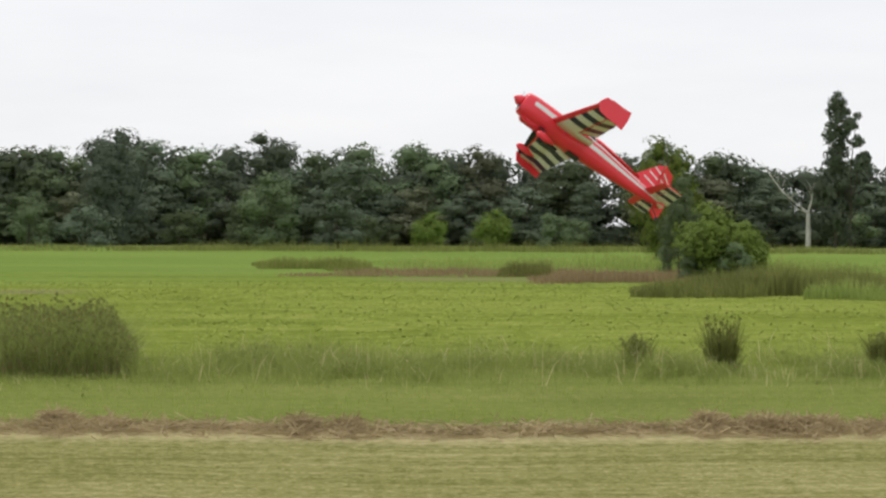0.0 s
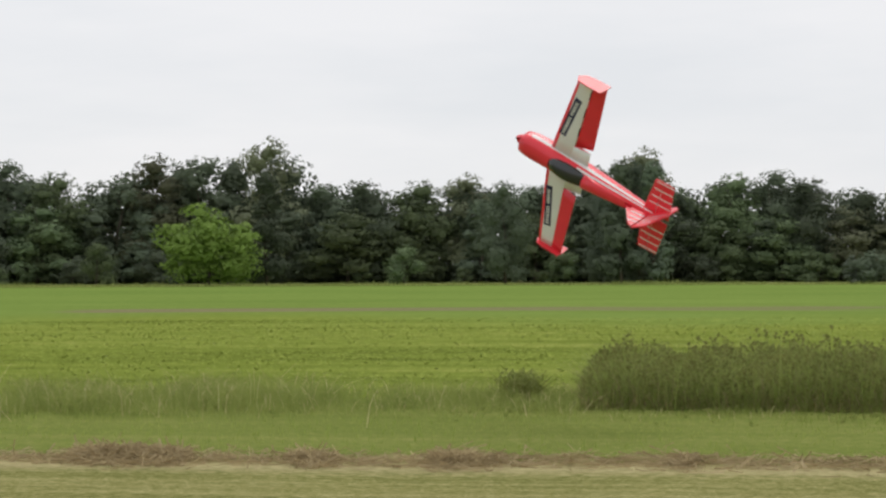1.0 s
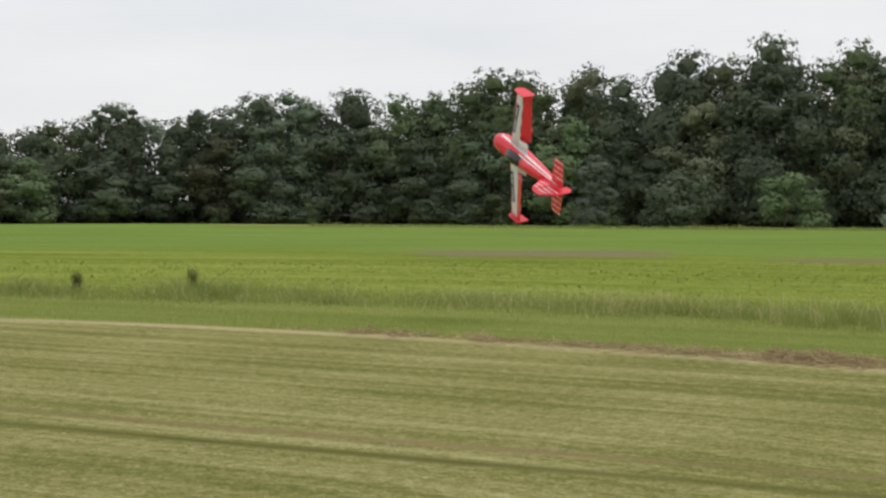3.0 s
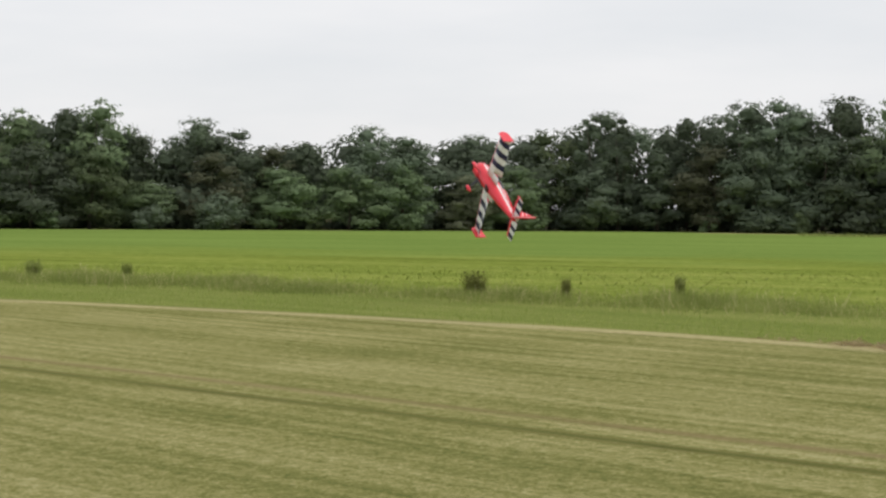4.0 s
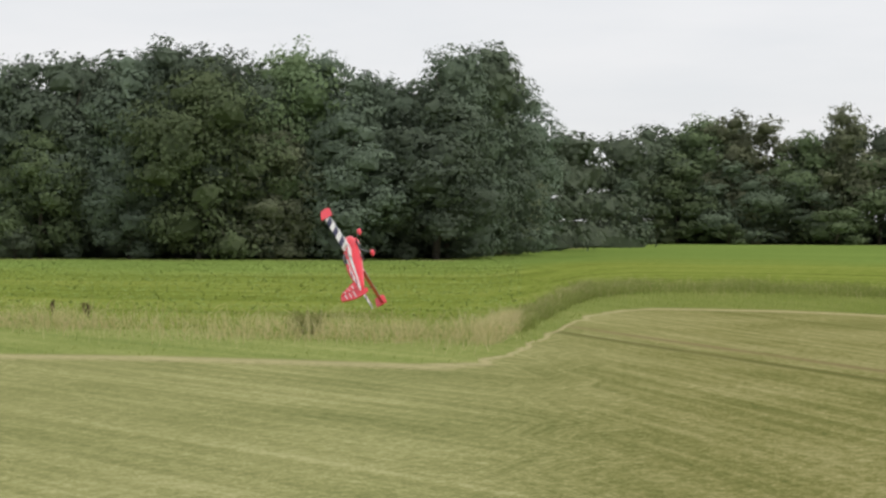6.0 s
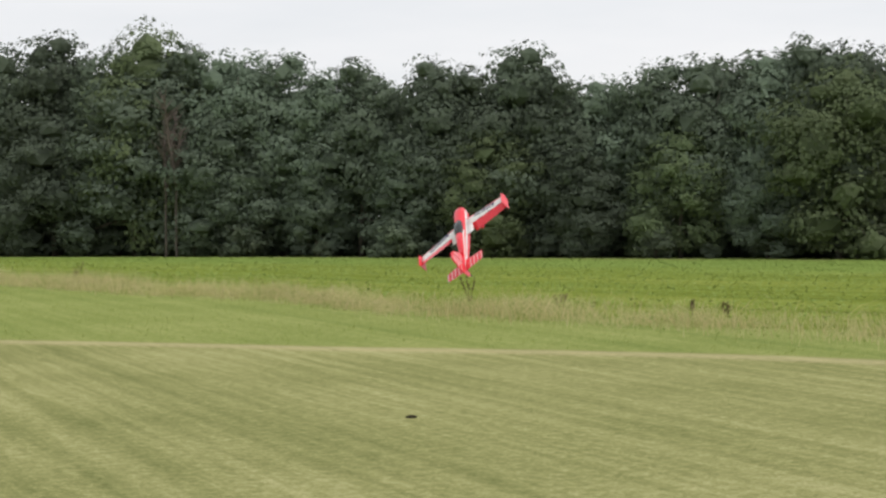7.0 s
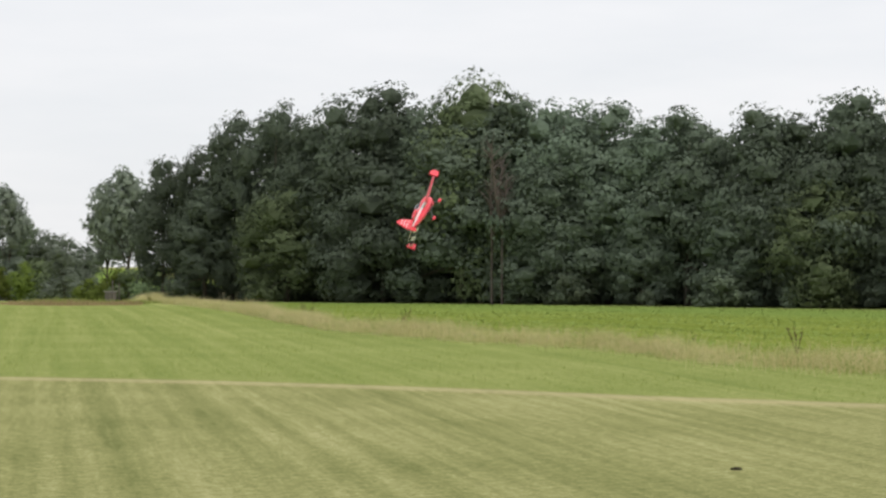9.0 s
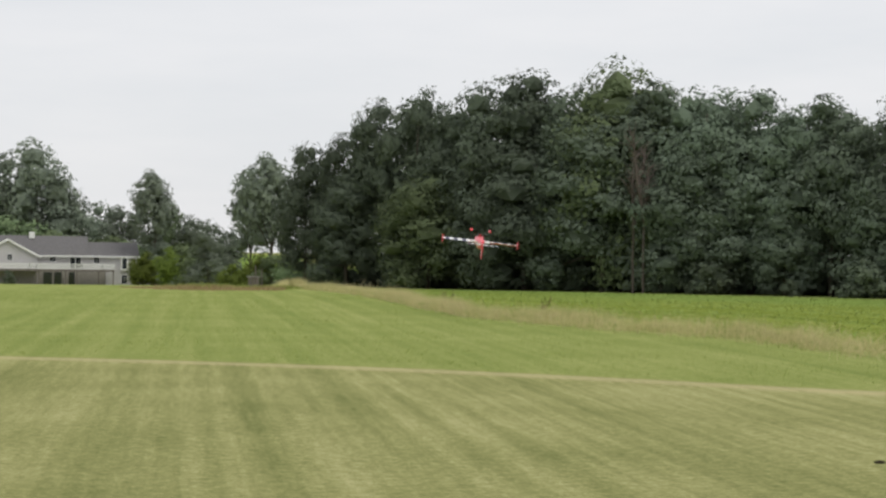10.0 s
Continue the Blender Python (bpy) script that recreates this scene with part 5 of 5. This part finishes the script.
    for side in (-1, 1):
        wing_half(side, plane, (0.30, 0.22), (-0.945, -0.99), 0.40, 0.02, 0.06, 0.035, s_top, s_under, "stabilizer", st, 0.0, 0.45)
        el = wing_half(side, plane, (0.30, 0.22), (-0.945, -0.99), 0.40, 0.02, 0.06, 0.035, s_top, s_under, "elevator", st, 0.47, 1.0)
    bm = bmesh.new()
    plate(bm, [(-0.76, 0.075), (-0.97, 0.36), (-1.025, 0.39), (-1.04, 0.04), (-0.95, 0.05)], -0.009, 0.009)
    up_to_normals(bm)
    part("fin", bm, RED, plane)
    rud = bmesh.new()
    plate(rud, [(-1.045, 0.405), (-1.20, 0.40), (-1.33, 0.17), (-1.33, -0.03), (-1.27, -0.09), (-1.165, -0.075), (-1.165, 0.02), (-1.045, 0.035)], -0.007, 0.007)
    up_to_normals(rud)
    rudder = CONTROLS[0] = part("rudder", rud, RED, plane)
    for i in range(3):
        for holder, y0, y1 in ((rudder, -1.215 - 0.04 * i, -1.055), (plane, -1.03, -0.945 + 0.03 * i)):
            bm = bmesh.new()
            z = 0.33 - 0.075 * i
            for side in (-1, 1):
                x = side * (0.0115 if holder is plane else 0.0095)
                a = [bm.verts.new((x, y, zz)) for y, zz in ((y0, z - 0.03), (y1, z), (y1, z - 0.017), (y0, z - 0.047))]
                bm.faces.new(a if side < 0 else a[::-1])
            part("stripe", bm, WHITE, holder)
    # undercarriage
    for side in (-1, 1):
        bm = bmesh.new()
        pts = [(side * 0.07, 0.27, -0.135), (side * 0.16, 0.26, -0.2), (side * 0.225, 0.25, -0.27)]
        loft(bm, [[(p[0], p[1] - w, p[2] - .003), (p[0], p[1] + w, p[2] - .003), (p[0], p[1] + w, p[2] + .005), (p[0], p[1] - w, p[2] + .005)] for p, w in zip(pts, (0.035, 0.026, 0.018))])
        up_to_normals(bm)
        part("gear_leg", bm, CARBON, plane)
        bm = bmesh.new()
        rings = []
        for y, w, h in ((0.33, .012, .012), (0.30, .032, .036), (0.25, .036, .045), (0.19, .028, .032), (0.12, .006, .008)):
            rings.append([(side * 0.24 + w * math.cos(2 * math.pi * k / 12), y, -0.285 + h * math.sin(2 * math.pi * k / 12)) for k in range(12)])
        loft(bm, rings)
        up_to_normals(bm)
        pant = part("wheel_pant", bm, RED, plane, "red wheel fairing", True)
        bm = bmesh.new()
        bmesh.ops.create_cone(bm, cap_ends=True, segments=18, radius1=0.04, radius2=0.04, depth=0.026, matrix=Matrix.Translation((side * 0.24, 0.255, -0.305)) @ Matrix.Rotation(radians(90), 4, "Y"))
        part("wheel", bm, RUBBER, pant)
    bm = bmesh.new()
    tube(bm, [(0, -1.08, -0.035), (0, -1.19, -0.10), (0, -1.22, -0.125)], [0.004, 0.004, 0.004], 5)
    bmesh.ops.create_cone(bm, cap_ends=True, segments=12, radius1=0.018, radius2=0.018, depth=0.012, matrix=Matrix.Translation((0, -1.22, -0.135)) @ Matrix.Rotation(radians(90), 4, "Y"))
    part("tail_wheel", bm, CARBON, plane)
    bm = bmesh.new()
    tube(bm, [(0.05, 0.32, -0.14), (0.055, 0.16, -0.165), (0.055, 0.0, -0.165)], [0.016, 0.02, 0.014], 8)
    part("exhaust", bm, CARBON, plane)
    bm = bmesh.new()
    box(bm, -0.05, 0.05, -0.22, -0.08, -0.149, -0.139, 0, 0.004)
    part("belly_vent", bm, CARBON, plane, "dark belly vent")
    return plane


aeroplane = build_aeroplane()


# ---- the house beyond the meadow ----
SIDING = plain("grey_siding", (0.50, 0.485, 0.49), 0.75, 0, 0.06, 2.0, 0.3, 0.2)
ROOFING = plain("grey_shingle", (0.145, 0.14, 0.14), 0.9, 0, 0.18, 4.0, 0.2, 0.6)
TRIM = plain("white_trim", (0.80, 0.80, 0.79), 0.5, 0, 0.04, 3.0)
DECK = plain("weathered_deck", (0.16, 0.14, 0.125), 0.85, 0, 0.2, 5.0)
FOUNDATION = plain("foundation", (0.30, 0.28, 0.26), 0.85, 0, 0.12, 3.0, 0.2, 0.3)
GLASS = plain("dark_glass", (0.03, 0.035, 0.04), 0.08, 0, 0.1, 2.0, 0.6)


def house_window(parent, x, z, w, h, y, sill=True):
    win = child("window", None, parent)
    bm = bmesh.new()
    box(bm, x - w / 2, x + w / 2, y - 0.03, y + 0.02, z, z + h)
    part("pane", bm, GLASS, win)
    bm = bmesh.new()
    t = 0.08
    box(bm, x - w / 2 - t, x - w / 2, y - 0.06, y + 0.03, z - t, z + h + t)
    box(bm, x + w / 2, x + w / 2 + t, y - 0.06, y + 0.03, z - t, z + h + t)
    box(bm, x - w / 2, x + w / 2, y - 0.06, y + 0.03, z + h, z + h + t)
    box(bm, x - w / 2, x + w / 2, y - 0.06, y + 0.03, z - t, z)
    box(bm, x - 0.025, x + 0.025, y - 0.05, y + 0.02, z, z + h)
    part("window_frame", bm, TRIM, win)


def build_house():
    """Local axes: x to the right along the front, y away, z up; the wall's foot at z 0."""
    house = tagged(new("house"), "grey two-storey house with a shingled roof and a long white-railed deck", "house")
    bm = bmesh.new()
    box(bm, -17, 11.1, 0, 9, 2.35, 4.75)
    part("wall", bm, SIDING, house, "pale grey siding")
    bm = bmesh.new()
    box(bm, -17, 11.1, 0.15, 8.9, -1.0, 2.35)
    part("foundation", bm, FOUNDATION, house)
    bm = bmesh.new()
    box(bm, 5.9, 11.1, -0.02, 0.2, -1.0, 2.35)
    part("wall", bm, SIDING, house)

    def roof(x0, x1, ridge, name, y0=-0.5, y1=9.5, eave=4.7):
        b = bmesh.new()
        ym = (y0 + y1) / 2
        for a, c in (((y0, eave), (ym, ridge)), ((ym, ridge), (y1, eave))):
            vs = [b.verts.new(p) for p in ((x0, a[0], a[1]), (x1, a[0], a[1]), (x1, c[0], c[1]), (x0, c[0], c[1]))]
            ws = [b.verts.new((v.co.x, v.co.y, v.co.z - 0.16)) for v in vs]
            b.faces.new(vs)
            b.faces.new(ws[::-1])
            for i in range(4):
                b.faces.new((vs[i], ws[i], ws[(i + 1) % 4], vs[(i + 1) % 4]))
        up_to_normals(b)
        ob = part(name, b, ROOFING, house, "grey shingled roof")
        b = bmesh.new()
        box(b, x0, x1, y0 - 0.06, y0 - 0.005, eave - 0.22, eave + 0.03)
        part("gutter", b, TRIM, ob)
        return ob

    main = roof(-12.0, 3.2, 8.0, "roof")
    roof(3.2, 11.5, 7.05, "roof")
    b = bmesh.new()
    vs = [b.verts.new(p) for p in ((11.1, 0, 4.75), (11.1, 9, 4.75), (11.1, 4.5, 6.95), (10.95, 0, 4.75), (10.95, 9, 4.75), (10.95, 4.5, 6.95))]
    b.faces.new(vs[:3])
    b.faces.new(vs[3:][::-1])
    part("gable", b, SIDING, house)
    b = bmesh.new()
    box(b, -6.5, -5.6, 3.4, 4.4, 7.5, 8.6, 0, 0.03)
    part("chimney", b, TRIM, main, "pale chimney box")
    # cross gable
    gx0, gx1, top = -15.6, -4.8, 7.4
    gm = (gx0 + gx1) / 2
    b = bmesh.new()
    loft(b, [[(gx0 + 0.4, y, 4.7), (gx1 - 0.4, y, 4.7), (gm, y, top - 0.25)] for y in (-0.9, 4)])
    up_to_normals(b)
    part("gable", b, SIDING, house)
    b = bmesh.new()
    box(b, gx0 + 0.4, gx1 - 0.4, -0.9, 0.1, 2.35, 4.7)
    part("wall", b, SIDING, house)
    b = bmesh.new()
    for a, c in (((gx0, 4.55), (gm, top)), ((gm, top), (gx1, 4.55))):
        loft(b, [[(a[0], y, a[1]), (c[0], y, c[1]), (c[0], y, c[1] - 0.18), (a[0], y, a[1] - 0.18)] for y in (-1.3, 4.3)])
    up_to_normals(b)
    groof = part("roof", b, ROOFING, house)
    b = bmesh.new()
    for a, c in (((gx0, 4.55), (gm, top)), ((gm, top), (gx1, 4.55))):
        loft(b, [[(a[0], y, a[1] + 0.02), (c[0], y, c[1] + 0.02), (c[0], y, c[1] - 0.32), (a[0], y, a[1] - 0.32)] for y in (-1.36, -1.305)])
    up_to_normals(b)
    part("barge_board", b, TRIM, groof, "white barge board")
    for x, z, w, h, y in ((-2.8, 3.75, 0.95, 0.85, 0), (4.4, 3.5, 0.9, 1.0, 0), (-9.8, 3.85, 0.75, 1.0, -0.9), (9.0, 0.15, 0.9, 1.4, -0.02)):
        house_window(house, x, z, w, h, y)
    # sliding door on to the deck, doors below it
    door = child("sliding_door", None, house)
    for x in (0.45, 1.35):
        b = bmesh.new()
        box(b, x - 0.4, x + 0.4, -0.03, 0.02, 2.7, 4.5)
        part("pane", b, GLASS, door)
    b = bmesh.new()
    for x in (-0.02, 0.87, 1.77):
        box(b, x, x + 0.08, -0.07, 0.03, 2.6, 4.55)
    box(b, -0.02, 1.85, -0.07, 0.03, 4.5, 4.6)
    part("door_frame", b, TRIM, door)
    for x, w in ((-3.6, 1.4), (-1.9, 1.2), (0.35, 0.95)):
        b = bmesh.new()
        box(b, x - w / 2, x + w / 2, 0.08, 0.16, -0.1, 1.95)
        part("door", b, GLASS, house, "dark glazed door under the deck")
    # bay window
    bay = child("bay_window", None, house, "white bay window")
    b = bmesh.new()
    box(b, 8.35, 9.6, -0.5, 0.0, 2.35, 2.6)
    box(b, 8.35, 8.6, -0.5, 0.0, 2.6, 4.4)
    box(b, 9.35, 9.6, -0.5, 0.0, 2.6, 4.4)
    box(b, 8.35, 9.6, -0.5, 0.0, 4.4, 4.65)
    part("window_frame", b, TRIM, bay)
    b = bmesh.new()
    box(b, 8.6, 9.35, -0.42, -0.36, 2.6, 4.4)
    part("pane", b, GLASS, bay)
    # deck
    deck = child("deck", None, house, "raised deck with a white railing")
    b = bmesh.new()
    box(b, -17, 7.1, -3.2, -0.92, 2.15, 2.42)
    part("deck_floor", b, DECK, deck)
    b = bmesh.new()
    box(b, -17, 7.1, -3.2, -3.12, 3.3, 3.4)
    box(b, -17, 7.1, -3.19, -3.13, 2.55, 2.62)
    x = -17.0
    while x < 7.1:
        box(b, x, x + 0.07, -3.185, -3.135, 2.62, 3.3)
        x += 0.16
    part("railing", b, TRIM, deck, "white deck railing")
    for x in (-15, -10.6, -5.2, -0.9, 1.0, 4.5, 6.9):
        b = bmesh.new()
        box(b, x - 0.1, x + 0.1, -3.1, -2.9, -0.8, 2.15)
        part("deck_post", b, DECK, deck)
    for x in (-6.8, -5.6, 0.3, 2.0, 5.4):
        chair = tagged(new("deck_chair"), "dark garden chair standing on the deck", "chair")
        b = bmesh.new()
        box(b, -0.28, 0.28, -0.25, 0.25, 0.38, 0.44, 0, 0.01)
        part("seat", b, CARBON, chair)
        b = bmesh.new()
        box(b, -0.28, 0.28, 0.22, 0.28, 0.44, 0.95, 0, 0.01)
        part("backrest", b, CARBON, chair)
        for lx in (-0.25, 0.25):
            for ly in (-0.22, 0.24):
                b = bmesh.new()
                box(b, lx - 0.02, lx + 0.02, ly - 0.02, ly + 0.02, 0, 0.38)
                part("leg", b, CARBON, chair)
        chair.matrix_basis = HOUSE_AT @ pose(x, -2.0, 2.42, 0, 0, 20 * x)
    b = bmesh.new()
    loft(b, [[(x, 2.0, -1.0), (x, 2.4, -1.0), (x, 2.4, z), (x, 2.0, z)] for x, z in ((11.1, 1.9), (14.0, 1.3), (17.5, 0.5))])
    up_to_normals(b)
    part("garden_wall", b, FOUNDATION, house, "low sloping retaining wall")
    house.matrix_basis = HOUSE_AT


hx, hy = at_polar(162.4, 330)
HOUSE_AT = pose(hx, hy, float(height(hx, hy)) + 0.05, 0, 0, 162.4 + 4)
build_house()


# ---- small things ----
def build_pedestal():
    x, y = -40.0, -94.7
    ob = tagged(new("well_box"), "small weathered grey-brown box with a post in the meadow", "utility box")
    bm = bmesh.new()
    box(bm, -0.22, 0.24, -0.2, 0.2, -0.05, 0.5, 0, 0.02)
    part("cabinet", bm, DECK, ob)
    bm = bmesh.new()
    box(bm, -0.27, 0.29, -0.25, 0.25, 0.5, 0.56, 0, 0.015)
    part("lid", bm, FOUNDATION, ob)
    for px, h in ((-0.34, 0.95), (0.06, 1.15)):
        bm = bmesh.new()
        tube(bm, [(px, 0.26, -0.1), (px + 0.02, 0.26, h)], [0.035, 0.03], 7)
        part("post", bm, DECK, ob)
    ob.matrix_basis = pose(x, y, float(height(x, y)), 0, 0, 12)


build_pedestal()


def build_dock(x, y, tall, seed):
    """A dead dock plant: a branched stalk crowded with brown seed."""
    rg = random.Random(seed)
    ob = tagged(new("dock_plant"), "dark brown seeded dock stalk standing in the grass", "plant")
    bm = bmesh.new()
    stems = []
    for k in range(3):
        lean = (rg.uniform(-0.4, 0.4), rg.uniform(-0.3, 0.3))
        top = tall * rg.uniform(0.65, 1.0)
        pts = [(lean[0] * t * tall, lean[1] * t * tall, -0.04 + (top + 0.04) * t) for t in (0, 0.5, 1)]
        tube(bm, pts, [0.009, 0.007, 0.003], 5)
        stems.append(pts)
    part("stalk", bm, DOCK, ob)
    for p in stems:
        n = 26
        c = np.empty((n, 3))
        for i in range(n):
            t = rg.uniform(0.5, 1.0)
            c[i] = Vector(p[0]).lerp(Vector(p[2]), t) + Vector((rg.gauss(0, 0.02), rg.gauss(0, 0.02), rg.gauss(0, 0.02)))
        v, f = leaf_quads(n, c, RNG.normal(size=(n, 3)), np.full(n, 0.032))
        child("seed_head", make_mesh("seed_head", v, f, DOCK), ob)
    ob.matrix_basis = pose(x, y, float(height(x, y)), 0, 0, rg.uniform(0, 360))


for i, (x, y, tall) in enumerate(((-25.9, -27.9, 0.62), (-26.1, -42.8, 0.6), (-25.0, -24.5, 0.32), (-24.8, -20.5, 0.32), (-24.6, -21.1, 0.3), (-27.8, -51.0, 0.55))):
    build_dock(x, y, tall, i)


def build_clod():
    ob = tagged(new("dark_clod"), "small dark clod of earth lying on the mown grass", "clod")
    bm = bmesh.new()
    bmesh.ops.create_icosphere(bm, subdivisions=3, radius=1.0)
    for v in bm.verts:
        v.co *= 1 + 0.35 * noise.noise(v.co * 2.0)
        v.co = Vector((v.co.x * 0.045, v.co.y * 0.02, max(-0.01, v.co.z * 0.016)))
    part("clod", bm, DARK_EARTH, ob)
    ob.matrix_basis = pose(-10.36, -11.86, 0.008, 0, 0, 134)


DARK_EARTH = plain("dark_earth", (0.035, 0.028, 0.02), 0.95, 0, 0.3, 30.0, 0.1, 0.5)
build_clod()


def build_bare_tree(x, y, tall, lean, label, seed, bark=BARK_PALE, twigs=5, girth=1.0):
    rg = random.Random(seed)
    ob = tagged(new("bare_tree"), label, "tree")
    bm = bmesh.new()
    fork = Vector((0, 0, tall * 0.45))
    tube(bm, [(0, 0, -0.15), (0.03, 0, tall * 0.22), fork], [0.2 * girth, 0.17 * girth, 0.13 * girth], 8)
    part("trunk", bm, bark, ob)
    for k, (dx, h, r) in enumerate(((lean, 1.0, 0.09), (-lean * 0.12, 0.82, 0.08), (lean * 0.5, 0.62, 0.04))):
        bm = bmesh.new()
        end = Vector((dx, rg.uniform(-0.4, 0.4), tall * h))
        mid = fork.lerp(end, 0.5) + Vector((dx * 0.08, 0, -0.15))
        tube(bm, [fork, mid, end], [r, r * 0.7, r * 0.2], 6)
        for j in range(twigs):
            p = fork.lerp(end, rg.uniform(0.35, 0.95))
            q = p + Vector((rg.uniform(-0.7, 0.7), rg.uniform(-0.5, 0.5), rg.uniform(0.2, 0.9)))
            tube(bm, [p, p.lerp(q, 0.5), q], [r * 0.3, r * 0.2, 0.006], 5)
        part("limb", bm, bark, ob)
    ob.matrix_basis = pose(x, y, 0)


build_bare_tree(*at_polar(-10.6, 140), 5.8, -3.0, "pale bare forked tree standing before the wood", 2)
build_bare_tree(*at_polar(101.8, 164), 7.6, 0.8, "thin pale bare tree among dark trees", 5)
BARK_DEAD = plain("dead_bark", (0.14, 0.115, 0.10), 0.9, 0, 0.25, 6.0, 0.2, 0.4)
for az, tall, lean in ((145.7, 7.4, 0.9), (146.0, 6.6, -0.8)):
    build_bare_tree(*at_polar(az, float(WOOD(az)) - 1.6), tall, lean, "dead brown tree with bare twigs against the wood", int(az), BARK_DEAD, 30, 0.26)


def build_shrub(x, y, tall, wide, seed):
    """A tuft of weeds that stands alone in the rough grass."""
    rg = np.random.default_rng(seed)
    ob = tagged(new("weed_tuft"), "upright green tuft of weeds in the rough grass", "weeds")
    n = int(260 * wide / 0.5)
    a, b = rg.uniform(0, 2 * np.pi, n), rg.uniform(0, 2 * np.pi, n)
    r = wide * 0.3 * np.sqrt(rg.uniform(0, 1, n))
    h = tall * rg.uniform(0.35, 1.05, n)
    root = np.stack([r * np.cos(a), r * np.sin(a), np.full(n, -0.02)], 1)
    out = wide * 0.55 * rg.uniform(0, 1, n) ** 1.2
    tip = root + np.stack([out * np.cos(a), out * np.sin(a), h], 1)
    mid = root * 0.45 + tip * 0.55 - np.stack([out * 0.2 * np.cos(a), out * 0.2 * np.sin(a), 0 * h], 1)
    w = rg.uniform(0.003, 0.008, n)[:, None] * np.stack([np.cos(b), np.sin(b), 0 * b], 1)
    v = np.stack([root - w, root + w, mid + w, tip, mid - w], 1).reshape(-1, 3)
    k = np.arange(n)[:, None] * 5
    f = np.concatenate([k + np.array([[0, 1, 2]]), k + np.array([[0, 2, 4]]), k + np.array([[4, 2, 3]])])
    child("stalk", make_mesh("stalk", v, f, GRASS_TALL), ob)
    m = int(520 * wide / 0.5)
    h = rg.uniform(0.1, 1, m)
    a = rg.uniform(0, 2 * np.pi, m)
    r = wide * 0.5 * np.sqrt(rg.uniform(0, 1, m)) * (0.35 + 0.65 * h)
    c = np.stack([r * np.cos(a), r * np.sin(a), h * tall * rg.uniform(0.7, 1.0, m)], 1)
    v, f = leaf_quads(m, c, np.stack([np.cos(a), np.sin(a), 0.8 + 0 * a], 1), rg.uniform(0.02, 0.05, m))
    child("foliage", make_mesh("foliage", v, f, WEED_DARK), ob)
    ob.matrix_basis = pose(x, y, float(height(x, y)))


for i, (x, y, tall, wide) in enumerate(((3.1, 21.6, 0.68, 0.5), (5.0, 22.2, 0.45, 0.4), (2.2, 22.1, 0.4, 0.4), (-36.4, -1.5, 0.5, 0.5), (-35.8, 0.2, 0.42, 0.22), (-37.8, 2.4, 0.42, 0.25), (-43.3, -9.6, 0.4, 0.3), (-43.2, -11.7, 0.45, 0.4), (-11.3, 19.3, 0.4, 0.6), (-23.0, -15.1, 0.35, 0.6))):
    build_shrub(x, y, tall, wide, i)


# remove the patterns that the trees were copied from
for root, _ in TREE_KINDS.values():
    for ob in (*root.children_recursive, root):
        bpy.data.objects.remove(ob)


# how hard the aeroplane is rolled: to the left below zero, to the right above
AILERON_ROLL = ((0.0, -0.8), (0.7, -1.0), (1.2, -0.9), (2.0, -1.0), (4.2, -1.0), (4.35, -0.3), (4.5, 0.9), (5.0, 1.0), (6.2, 1.0), (6.5, 0.1), (6.65, -0.2), (6.85, -1.0), (9.1, -1.0), (9.4, -0.3), (9.6, 0.1), (10.0, 0.3))


RUDDER_TURN = ((0.0, 35), (0.25, 0), (0.5, -35), (0.75, 0), (1.0, 35), (1.25, 20), (1.5, 0), (2.0, -35), (2.3, -10), (3.5, 0), (4.0, -30), (4.4, 0), (10.0, 0))


def motions():
    walk(aeroplane, [(r[0], pose(*r[1:])) for r in PLANE_ROWS])
    # the ailerons drive the rolls: one down, the other up
    for side, ob in CONTROLS.items():
        if not side:
            post = Matrix.Translation((0, -1.045, 0))
            walk(ob, [(t, post @ Matrix.Rotation(radians(turn), 4, "Z") @ post.inverted()) for t, turn in RUDDER_TURN])
            continue
        a = Vector((side * 0.26, 0.2172 - 0.575 * 0.4344, 0.0))
        b = Vector((side * 0.98, 0.1206 - 0.575 * 0.3208, 0.0))
        hinge = (b - a).normalized() * side
        rows = []
        for t, roll in AILERON_ROLL:
            rows.append((t, Matrix.Translation(a) @ Matrix.Rotation(radians(-20 * roll * side), 4, hinge) @ Matrix.Translation(-a)))
        walk(ob, rows)


motions()
